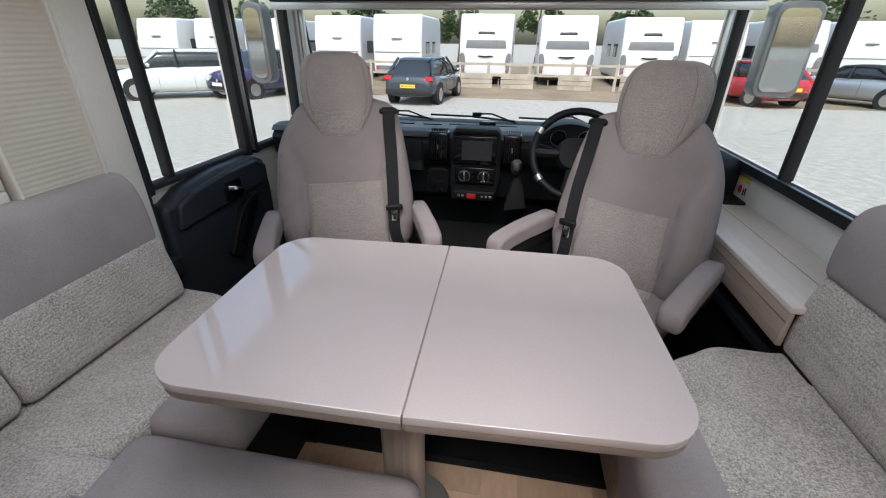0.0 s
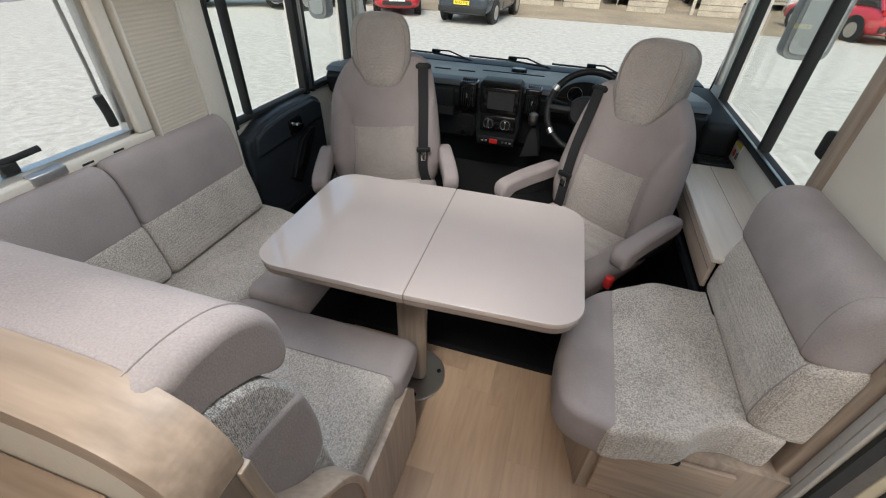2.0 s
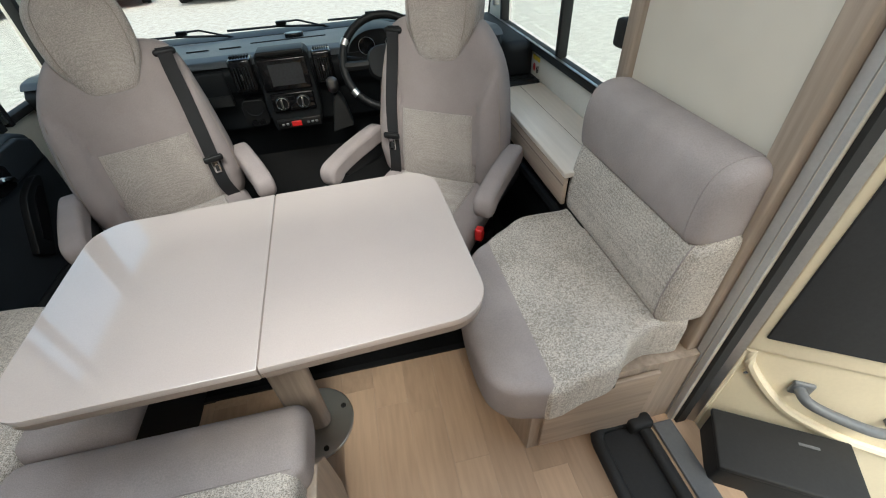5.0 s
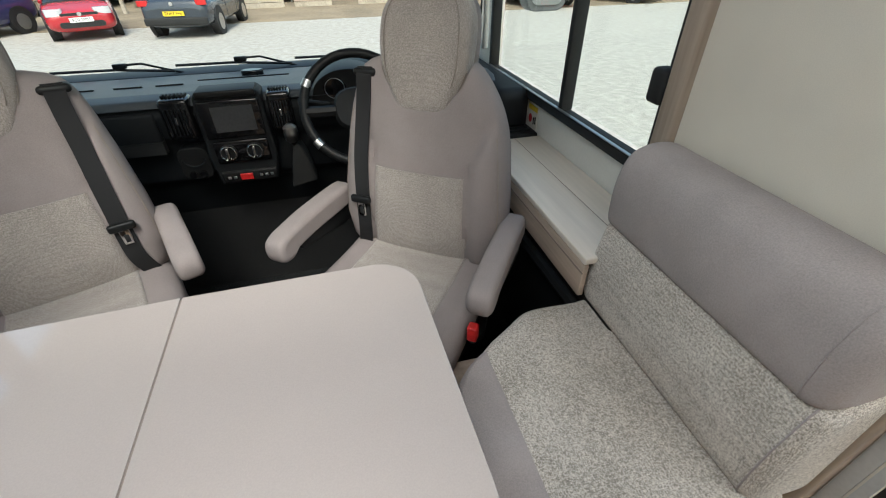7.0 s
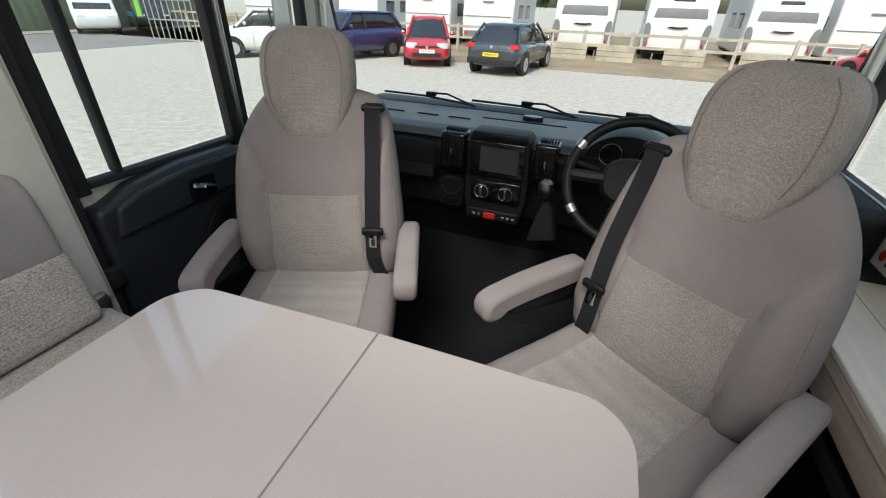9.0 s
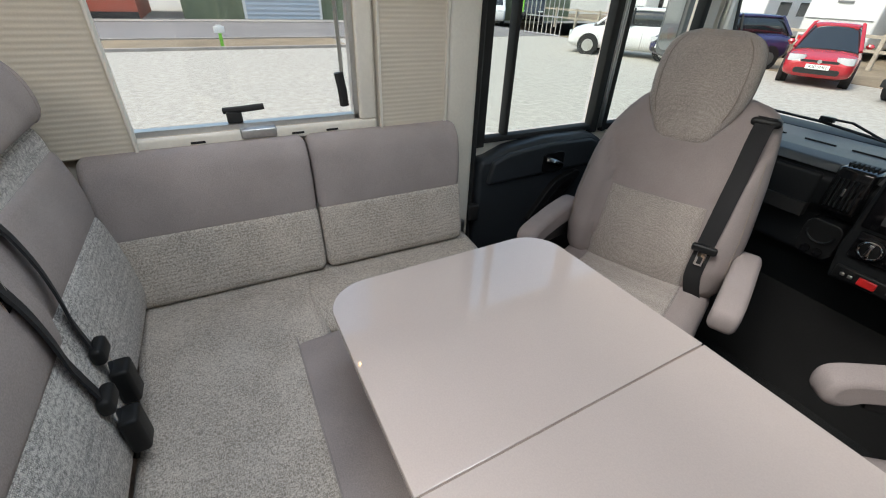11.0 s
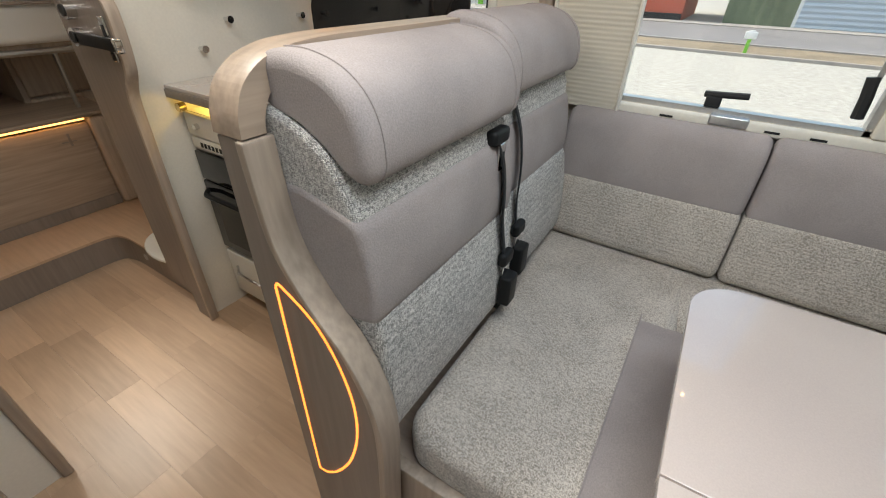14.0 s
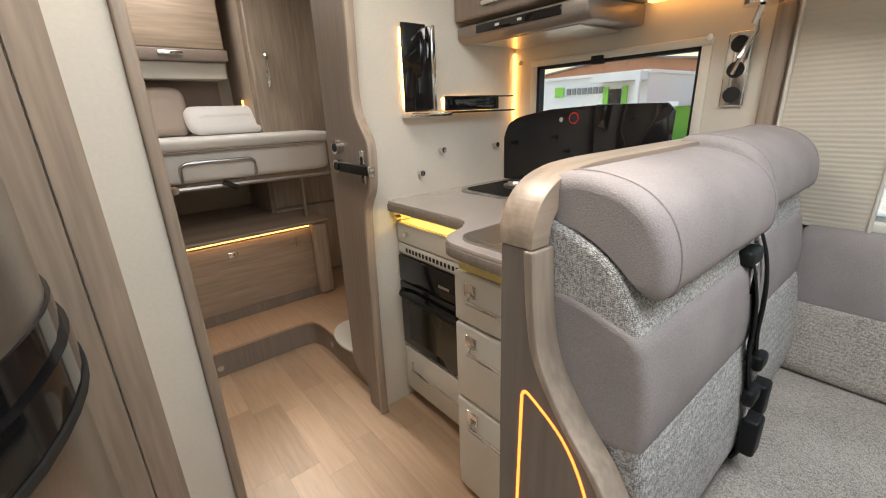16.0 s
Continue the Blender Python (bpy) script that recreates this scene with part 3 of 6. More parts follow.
part("track", boxes((1.092, 1.096, .768, 1.955, .783, .786), (1.086, 1.09, .768, 1.955, .783, .786)), "alu", bpy.data.objects["window_3"], "aluminium track", smooth=False)
for sx, x in ((1, CL + .012), (1, CL + .02)):
    part("bright_strip", boxes((x, x + .004, 1.372, 1.378, .75, 1.64), (x, x + .004, 1.386, 1.391, .75, 1.64)), "alu", bpy.data.objects["window_2"], "aluminium strip", smooth=False)


def build_windscreen():
    w = thing("windscreen", "wide clear panoramic windscreen", "windscreen", (0, 2.05, .86), kind="structure")
    n = 12
    bm = bmesh.new()
    rows = [[bm.verts.new((CL + (CR - CL) * i / n, 2.22 + .14 * (1 - (2 * i / n - 1) ** 2) - .20 * k, .745 + .70 * k)) for i in range(n + 1)] for k in (0, 1)]
    for i in range(n):
        bm.faces.new((rows[0][i], rows[0][i + 1], rows[1][i + 1], rows[1][i]))
    g = part("pane", bm, "cabpane", w)
    g.visible_shadow = False
    for x0, x1 in ((CL - .035, CL + .012), (CR - .012, CR + .035)):
        part("pillar", prism([(1.99, .737), (2.24, .737), (2.05, 1.44), (1.99, 1.44)], 'x', x0, x1, .006, 2), "cream", w, "cream windscreen pillar")
        part("gasket", prism([(2.225, .737), (2.245, .737), (2.055, 1.44), (2.035, 1.44)], 'x', x0 - .004, x1 + .004), "rubber", w, "black gasket beside the glass")
    for x, s in ((CL + .05, 1), (CR - .08, -1)):
        part("blind_track", rbox(x, x + .03, 1.93, 1.96, .86, 1.40, .006), "alu", w, "aluminium blind track")
build_windscreen()


def build_wiper(x0, x1):
    w = thing("wiper", "black windscreen wiper resting on the glass", "wiper", (x0, 2.4, .77), group="windscreen wipers")
    part("blade", tube([(x0, 2.40, .787), ((x0 + x1) / 2, 2.41, .782), (x1, 2.40, .762)], .007, 6), "rubber", w)
    part("arm", tube([(x1 + .02, 2.47, .735), (x0 + (x1 - x0) * .72, 2.43, .80), (x0 + (x1 - x0) * .55, 2.415, .80)], .006, 6), "black", w)
    part("joint", rbox(x0 + (x1 - x0) * .55 - .03, x0 + (x1 - x0) * .55 + .03, 2.40, 2.425, .786, .808, .004), "black", w)
structure("scuttle", prism([(2.405, .55), (2.72, .55), (2.72, .70), (2.60, .735), (2.405, .742)], 'x', CL, CR, .01, 2), "black", "black scuttle panel below the windscreen", "trim")
for a, b in ((-.98, -.44), (-.43, .13), (.15, .62)):
    build_wiper(a, b)


def build_mirror(x0, x1, label):
    m = thing("wing_mirror", label, "mirror", ((x0 + x1) / 2, 2.25, 1.5), group="wing mirrors")
    part("shell", prism(rrect(x0, x1, .97, 1.42, .05), 'y', 2.20, 2.30, .02, 3), "alugrey", m, "grey mirror shell")
    part("glass", prism(rrect(x0 + .02, x1 - .02, 1.0, 1.39, .04), 'y', 2.193, 2.199), "mirrorglass", m, "mirror glass")
    part("arm", tube([((x0 + x1) / 2, 2.25, 1.40), ((x0 + x1) / 2, 2.24, 1.6), (math.copysign(1.12, x0), 2.03, 1.72)], .03), "alugrey", m, "grey mirror arm")
build_mirror(1.37, 1.59, "large hanging wing mirror on the driver side")
build_mirror(-1.56, -1.42, "hanging wing mirror on the passenger side")


# ---- lounge window with its blind ----
def build_lounge_window():
    w = thing("window_4", "hinged caravan window in a cream frame, shut", "window", (WL, -.07, .9), kind="structure")
    y0, y1, z0, z1 = -.42, .27, .90, 1.46
    for f in ((y0 - .04, y1 + .05, z0 - .035, z0), (y0 - .04, y1 + .05, z1, z1 + .05), (y1, y1 + .05, z0, z1), (y0 - .04, y0, z0, z1)):
        part("window_frame", rbox(WL - .002, WL + .022, *f, .008, 3), "cream", w, "cream moulded frame")
    for f in ((y0, y1, z0, z0 + .014), (y1 - .014, y1, z0, z1)):
        part("seal", boxes((WL - .035, WL - .002, *f)), "alu", w, smooth=False)
    g = part("pane", boxes((WL - .052, WL - .046, y0 - .02, y1 + .02, z0 - .02, z1)), "pane", w, smooth=False)
    g.visible_shadow = False
    part("slot", boxes(*[(WL + .0215, WL + .0235, y, y + .035, z0 - .022, z0 - .016) for y in (-.20, .06, .16)]), "rubber", w, "dark ventilation slots", smooth=False)
    l = part("latch", tube([(WL - .03, -.105, .945), (WL - .015, -.06, .95), (WL - .01, .0, .955)], .009, 8), "rubber", w, "black window latch")
    part("latch_block", rbox(WL - .04, WL - .012, -.10, -.06, .912, .945, .006), "rubber", w)
    part("catch", rbox(WL - .015, WL + .028, -.075, .02, .878, .905, .005), "alu", w, "pale catch plate")
    part("stay", tube([(WL - .04, .238, .93), (WL - .035, .235, 1.1), (WL - .03, .225, 1.42)], .006, 8), "steel", w, "telescopic stay")
    part("stay_knob", tube([(WL - .03, .235, .935), (WL - .03, .232, .98), (WL - .032, .225, 1.03)], .014, 8), "rubber", w, "black stay knob")
build_lounge_window()


def build_blind(name, y0, y1, z0, z1, label):
    b = thing(name, label, "blind", (WL + .02, (y0 + y1) / 2, z0), group="ribbed side curtains")
    n = int((z1 - z0) / .0032)
    pts = [(WL + .005, z0)] + [(WL + .030 + .0008 * math.sin(i * 1.5708), z0 + (z1 - z0) * i / n) for i in range(n + 1)] + [(WL + .005, z1)]
    part("ribbed_cloth", prism(pts, 'y', y0, y1), "blind", b, "", angle=80)
    for y in (y0 - .008, y1):
        part("side_bead", rbox(WL + .004, WL + .04, y, y + .008, z0, z1, .003), "cream", b)
build_blind("curtain_panel", -.555, -.325, .87, 1.46, "beige ribbed curtain panel beside the window")
build_blind("curtain_panel", .335, .55, .87, 1.46, "beige ribbed curtain panel beside the window")
structure("trim_1", rbox(WL, WL + .03, .565, .675, .44, 1.98, .012), "cream", "cream upright trim beside the cab door", "trim")
structure("trim_2", rbox(WL, WL + .025, -.62, -.575, .87, 1.46, .008), "wood", "oak upright trim beside the curtain", "trim")
structure("trim_3", rbox(WR - .022, WR + .04, .645, .70, .46, 1.9, .01), "wood", "oak upright trim beside the cab window", "trim")


def build_locker(name, x1, y0, y1, z0, label, doors):
    k = thing(name, label, "cabinet", ((WL + x1) / 2, (y0 + y1) / 2, z0))
    part("body", rbox(WL, x1 - .02, y0, y1, z0, 1.97, .01), "cream", k)
    for i in range(doors):
        a, b = y0 + (y1 - y0) * i / doors + .004, y0 + (y1 - y0) * (i + 1) / doors - .004
        d = part("door", rbox(x1 - .018, x1, a, b, z0 + .03, 1.94, .01), "taupe", k, "taupe laminate door")
        part("handle", rbox(x1 + .001, x1 + .012, (a + b) / 2 - .05, (a + b) / 2 + .05, z0 + .05, z0 + .07, .004), "chrome", d, "chrome handle")
def build_spots():
    s = thing("spot_strip", "row of small warm spots under the overhead locker", "lamp", (-.9, .08, 1.468))
    part("strip", rbox(-.915, -.885, -.02, .19, 1.462, 1.469, .002), "alu", s)
    for i in range(6):
        part("bulb", tube([(-.90, .01 + .03 * i, 1.462), (-.90, .01 + .03 * i, 1.458)], .006, 8), M["spot"], s, "warm glowing spot")
build_spots()
build_locker("overhead_locker", -.74, -.575, .66, 1.47, "cream overhead locker above the lounge window", 2)


# ---- cab door ----
def build_cab_door():
    d = thing("cab_door", "black moulded passenger cab door panel", "door", (-1.05, 1.05, .3))
    prof = [(.725, .02), (1.375, .02), (1.375, .60), (1.355, .715), (1.28, .752), (1.05, .755), (.86, .735), (.77, .70), (.735, .70), (.725, .66)]
    part("panel", prism(prof, 'x', -1.108, -1.03, .02, 3), "doorplastic", d)
    part("upper_pad", prism([(.76, .60), (1.34, .62), (1.34, .70), (1.27, .735), (1.05, .738), (.86, .718), (.78, .69)], 'x', -1.04, -1.012, .012, 4), "doorplastic", d, "raised shoulder pad")
    part("handle_cup", prism(rrect(1.02, 1.13, .615, .70, .02), 'x', -1.013, -1.008, .002), "gloss", d)
    part("door_handle", tube([(-1.006, 1.035, .672), (-.992, 1.055, .668), (-.990, 1.095, .652), (-1.006, 1.118, .640)], .012, 8), "chrome", d, "chrome release lever")
    part("armrest", prism(smooth_line([(.98, .40), (1.10, .56), (1.20, .60), (1.24, .585), (1.16, .48), (1.04, .35)], 5), 'x', -1.034, -1.005, .012, 3), "black", d, "diagonal armrest moulding")
    part("pull_recess", prism(smooth_line([(1.04, .43), (1.13, .54), (1.19, .57), (1.20, .555), (1.14, .48), (1.06, .40)], 5), 'x', -1.0055, -1.001), "gloss", d)
    part("pocket", rbox(-1.04, -1.0, .80, 1.34, .05, .28, .02), "black", d, "lower door pocket")
    part("seal", tube([(-1.06, .705, -.1), (-1.06, .705, 1.6)], .016, 8), "rubber", d, "black door seal")
    part("catch", rbox(-1.05, -1.02, .69, .735, .45, .52, .008), "rubber", d)
build_cab_door()
single("hinge_cover", rbox(-1.035, -.99, .60, .655, .30, .48, .01), "alu", "grey bracket beside the sofa end", "bracket")


# ---- table ----
def build_table():
    t = thing("dining_table", "pale beige two-leaf dining table with rounded corners", "table", (0, 0.28, 0))
    t.matrix_world = pose(-.009, .288, 0, 0, 0, 1.8) @ Matrix.Translation((0, -.28, 0))
    T = dict(world=False)
    def outline(x0, x1, lead, d=0.0):
        pts = []
        R = 0.085
        for cx, cy, a0, keep in ((x1 - R, .572 - R, 0, lead > 0), (x0 + R, .572 - R, 90, lead < 0), (x0 + R, .008 + R, 180, lead < 0), (x1 - R, .008 + R, 270, lead > 0)):
            if keep:
                pts += [(cx + (R - d) * math.cos(radians(a0 + 9 * i)), cy + (R - d) * math.sin(radians(a0 + 9 * i))) for i in range(11)]
            else:
                pts.append((cx + R * (1 if a0 in (0, 270) else -1), cy + (R - d) * (1 if a0 < 180 else -1)))
        return [(x, y + (0.010 * (1 - (x / .46) ** 2) * (1 if y > .28 else -1))) for x, y in pts]
    for x0, x1, s in ((-.457, -.0014, -1), (.0014, .447, 1)):
        part("tabletop", prism(outline(x0, x1, s), 'z', .706, .722, .0015, 2), "laminate", t, **T)
        part("edging", prism(outline(x0, x1, s, .003), 'z', .684, .706, .006, 2), "edge", t, "brown edging under the leaf", **T)
    part("joint", boxes((-.0012, .0012, .004, .576, .686, .7205)), "edge", t, "dark joint between the leaves", smooth=False, **T)
    part("slide", rbox(-.30, .30, .18, .38, .655, .683, .006), "alu", t, "metal slide frame", **T)
    part("column", prism([(x - .075, y + .28) for x, y in rrect(-.055, .055, -.03, .03, .025)], 'z', 0.02, .655), "wood", t, "oak coloured table column", **T)
    plate = part("base_plate", prism([(-.075 + .13 * math.cos(a / 16 * math.pi), .28 + .13 * math.sin(a / 16 * math.pi)) for a in range(32)], 'z', 0.001, .014, .004), "steel", t, "round steel floor plate", **T)
    for a in (20, 110, 200, 290):
        part("bolt", prism([(-.075 + .105 * math.cos(radians(a)) + .009 * math.cos(k), .28 + .105 * math.sin(radians(a)) + .009 * math.sin(k)) for k in (0, .8, 1.6, 2.4, 3.2, 4.0, 4.8, 5.5)], 'z', .014, .018), "rubber", plate, **T)
build_table()


# ---- rear bench ----
def build_bench():
    b = thing("rear_bench", "two-seat bench in greige cloth and pale tweed", "bench", (-.45, -.2, 0))
    part("base", boxes((-1.03, -.012, -.55, .0, 0, .35)), "woody", b, "light oak bench box", smooth=False)
    part("base_side", prism([(-.555, .004), (.03, .004), (.045, .10), (.03, .30), (-.02, .375), (-.40, .36), (-.555, .36)], 'x', -.01, .018, .004, 2), "wood", b, "light oak side panel")
    seat = closed([(-1.03, -.40), (-.5, -.405), (-.06, -.40), (-.01, -.36), (-.005, -.2), (-.004, -.03), (-.02, .03), (-.3, .03), (-.58, .03), (-.8, .03), (-1.03, .03)], 4)
    part("seat_cushion", soft(seat, 'z', .345, .466, .03, 4), "tweed", b)
    roll = closed([(.0, .34), (.07, .345), (.105, .39), (.105, .43), (.07, .468), (.0, .470), (-.06, .467), (-.075, .45), (-.07, .36)], 4)
    part("seat_roll", soft(roll, 'x', -.62, .012, .035, 5), "plain", b, "plain greige front roll with soft creases")
    side = closed([(-1.03, .02), (-.66, .02), (-.62, .06), (-.62, .3), (-.62, .52), (-.66, .58), (-1.03, .59)], 4)
    part("side_cushion", soft(side, 'z', .345, .464, .03, 4), "tweed", b, "tweed seat beside the wall")
    sroll = closed([(-.63, .34), (-.45, .345), (-.41, .39), (-.41, .43), (-.44, .463), (-.60, .466), (-.64, .44)], 4)
    part("side_roll", soft(sroll, 'y', .11, .60, .035, 5), "plain", b, "plain greige roll of the side seat")
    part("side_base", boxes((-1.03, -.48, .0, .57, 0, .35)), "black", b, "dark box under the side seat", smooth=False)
    for x0, x1, dy, dz, nip in ((-.90, -.456, -.022, .0, 0), (-.452, .028, 0, -.018, .012)):
        k = part("backrest", soft(closed([(y + dy * .6, z) for y, z in [(-.55, .47), (-.42, .475), (-.388, .505), (-.384, .58), (-.393, .68), (-.409, .764), (-.44, .785), (-.55, .79)]], 5), 'x', x0 + .003, x1 - .003, .014, 5), "tweed2", b, "pale grey tweed lumbar panel")
        mid = closed([(-.585, .75), (-.44, .75), (-.407, .763), (-.404, .83), (-.415, .90), (-.427, .932), (-.46, .945), (-.585, .95)], 5)
        part("back_middle", soft([(max(-.595, y + dy), z) for y, z in mid], 'x', x0, x1, .014, 5), "plain", b, "plain greige middle panel")
        band = closed([(-.585, .90), (-.44, .90), (-.428, .925), (-.432, .965 + dz), (-.444, .99 + dz), (-.475, 1.036 + dz), (-.53, 1.068 + dz), (-.585, 1.075 + dz)], 5)
        part("back_band", soft([(max(-.595, y + dy), z) for y, z in band], 'x', x0 + .003, x1 - .004, .012, 5), "tweed2", b, "coarse grey tweed band")
        head = closed([(-.592, 1.12), (-.585, 1.085), (-.53, 1.07), (-.475, 1.038), (-.442, 1.008), (-.420, 1.0), (-.408, 1.022), (-.412, 1.068), (-.432, 1.108), (-.47, 1.136), (-.525, 1.149), (-.575, 1.146)], 5)
        head = [(y + dy, z + dz) for y, z in head]
        h = part("headrest", soft(head, 'x', x0, x1 - nip, .020, 6), "plain", b, "plain greige head roll")
        part("seam", seam_ring(head, 'x', x1 - nip - .036, .0016, -.0005), "plain", h)
        part("seam", seam_ring(head, 'x', x0 + .036, .0016, -.0005), "plain", h)
        
    part("seat_seam", tube([(-.62, -.06, .4675), (-.01, -.06, .468)], .0018, 6), "plain", b)
build_bench()


def build_lap_belt(top, tongue, label, fixed):
    """A belt hanging on the bench back, its tongue pushed into the buckle on the seat."""
    (x0, y0, z0), (x1, y1, z1) = top, tongue
    set_back = 0 if fixed else -.014
    s = thing("lap_belt", label, "seat belt", (x1, y1, .5), group="bench seat belts")
    mid = [(x0, y0, z0)] + [(x0 + (x1 - x0) * (z0 - z) / (z0 - z1), y + set_back, z) for y, z in ((-.414, .92), (-.401, .86), (-.396, .80), (-.395, .75), (-.388, .70))] + [(x1, y1, z1)]
    part("webbing", strip(smooth_line(mid, 4), (1, .35, .1), .037, .004), "belt", s)
    part("tongue", rbox(x1 - .026, x1 + .026, y1 - .006, y1 + .016, z1 - .022, z1 + .014, .009), "black", s)
    part("tongue_plate", rbox(x1 - .013, x1 + .013, y1 + .004, y1 + .009, z1 - .06, z1 - .02, .002), "chrome", s, "steel tongue plate")
    part("buckle", rbox(x1 - .026, x1 + .022, y1 + .002, y1 + .034, z1 - .135, z1 - .05, .008), "black", s, "black buckle")
    part("buckle_strap", strip([(x1 - .004, y1 + .012, z1 - .125), (x1 - .02, y1 + .0, z1 - .165), (x1 - .05, y1 - .02, z1 - .19)], (1, 0, 0), .04, .006), "belt", s)
    if fixed:
        part("keeper", rbox(x0 - .034, x0 + .034, y0 - .012, y0 + .016, z0 - .02, z0 + .012, .009), "black", s)
        part("keeper_plate", rbox(x0 - .013, x0 + .013, y0 + .010, y0 + .017, z0 - .075, z0 - .016, .003), "chrome", s, "steel tongue plate")
        part("keeper_hole", rbox(x0 - .007, x0 + .007, y0 + .0165, y0 + .0185, z0 - .065, z0 - .035, .001), "rubber", s)
    else:
        part("upper_webbing", strip([(x0 - .004, y0 - .03, z0 + .05), (x0, y0, z0)], (1, .35, .1), .037, .004), "belt", s)
build_lap_belt((-.388, -.426, .947), (-.397, -.382, .662), "black seat belt with a tongue clipped to the bench back", True)
build_lap_belt((-.523, -.448, .968), (-.497, -.398, .688), "black seat belt coming out under the head roll", False)


def build_sofa_backs():
    for y0, y1 in ((-.45, .089), (.093, .585)):
        s = thing("sofa_back_cushion", "greige sofa back cushion with tweed lower half against the wall", "cushion", (-.97, (y0 + y1) / 2, .46), group="sofa back cushions")
        up = closed([(-1.034, .665), (-.945, .665), (-.928, .672), (-.932, .76), (-.95, .835), (-.985, .872), (-1.02, .875), (-1.034, .865)], 5)
        low = closed([(-1.034, .475), (-.91, .468), (-.888, .49), (-.895, .55), (-.918, .655), (-.926, .672), (-.945, .676), (-1.034, .676)], 5)
        part("upper_cover", soft(up, 'y', y0, y1, .022, 5), "plain", s)
        part("lower_cover", soft(low, 'y', y0, y1, .022, 5), "tweed", s, "tweed lower panel")
        part("piping", tube([(-.927, y0 + .02, .669), (-.926, y1 - .02, .669)], .0022, 6), "plain", s)
build_sofa_backs()


# ---- side bench ----
def build_side_seat():
    s = thing("side_bench", "single side bench in greige cloth and tweed on an oak box", "bench", (.78, .33, 0))
    part("base", prism([(.575, .045), (1.055, .045), (1.055, .60), (.50, .60), (.50, .3)], 'z', 0.0, .335), "wood", s, "light oak bench box", smooth=False)
    d = part("base_door", rbox(.605, .935, .030, .044, .03, .31, .004), "woodx", s, "oak flap under the seat")
    part("flap_catch", rbox(.74, .79, .02, .032, .305, .325, .004), "rubber", d)
    edge = closed([(.60, .515), (.54, .495), (.475, .42), (.435, .30), (.425, .16), (.435, .05), (.47, .0), (.53, -.022), (.60, -.022)], 4)
    part("seat_edge", soft(edge, 'z', .322, .4745, .03, 5), "plain", s, "plain greige seat edge")
    seat = closed([(.55, -.02), (.68, -.015), (.76, .0), (.82, .05), (.90, .075), (1.0, .08), (1.0, .62), (.88, .62), (.74, .622), (.67, .585), (.55, .48)], 4)
    part("seat_cushion", soft(seat, 'z', .325, .473, .028, 5), "tweed", s)
    
    low = closed([(1.055, .465), (.92, .465), (.895, .50), (.898, .60), (.92, .705), (.94, .725), (1.055, .73)], 5)
    up = closed([(1.05, .71), (.945, .71), (.915, .72), (.909, .79), (.916, .85), (.936, .89), (.975, .908), (1.02, .908), (1.05, .89)], 5)
    part("back_lower", soft(low, 'y', .072, .635, .03, 5), "tweed", s, "tweed lower back")
    part("back_upper", soft(up, 'y', .082, .640, .034, 6), "plain", s, "plain greige upper back")
    part("seam", seam_ring(up, 'y', .122, .0016, -.0004), "plain", s)
    part("seam", seam_ring(low, 'y', .096, .0016, -.0004), "plain", s)
build_side_seat()


# ---- cab seats ----
def table_value(rows, z, k):
    """Column k of the rows at height z, smoothly between them."""
    if z <= rows[0][0]:
        return rows[0][k]
    for a, b in zip(rows, rows[1:]):
        if z <= b[0]:
            t = (z - a[0]) / (b[0] - a[0])
            return a[k] + (b[k] - a[k]) * t
    return rows[-1][k]


# height, half width on the belt side, half width on the other side, middle, half depth
BACK = [(.40, .20, .20, .055, .045), (.425, .238, .238, .05, .065), (.47, .260, .260, .046, .078), (.55, .272, .272, .046, .083), (.66, .268, .268, .058, .082), (.74, .260, .258, .073, .080),
        (.80, .254, .250, .086, .077), (.85, .247, .238, .097, .074), (.89, .241, .222, .106, .071), (.92, .236, .206, .113, .069), (.95, .229, .186, .119, .066), (.975, .219, .167, .124, .063),
        (.995, .203, .148, .128, .058), (1.008, .18, .132, .131, .05), (1.018, .14, .11, .134, .036)]
GROOVE = [(.40, .172), (.50, .166), (.62, .158), (.72, .153), (.78, .160), (.83, .178), (.87, .202), (.90, .225), (1.1, .30)]


def back_front(x, z, belt):
    """The face of a seat back: a hollow middle between two stuffed side bolsters."""
    hw = table_value(BACK, z, 1 if x * belt > 0 else 2)
    cy, hd = table_value(BACK, z, 3), table_value(BACK, z, 4)
    u = min(1, abs(x) / hw)
    y = cy - hd * (1 - u ** 3.4) ** (1 / 3.4)
    g = table_value(GROOVE, z, 1)
    fade = max(0, min(1, (.92 - z) / .10)) * max(0, min(1, (z - .40) / .08))
    d = abs(x) - g
    y += fade * .011 * math.exp(-(d / .009) ** 2)
    if d > 0:
        y -= fade * .018 * math.sin(math.pi * min(1, d / max(.02, hw - g))) ** .8
    else:
        y += fade * .006 * math.exp(-(d / .06) ** 2)
    return y


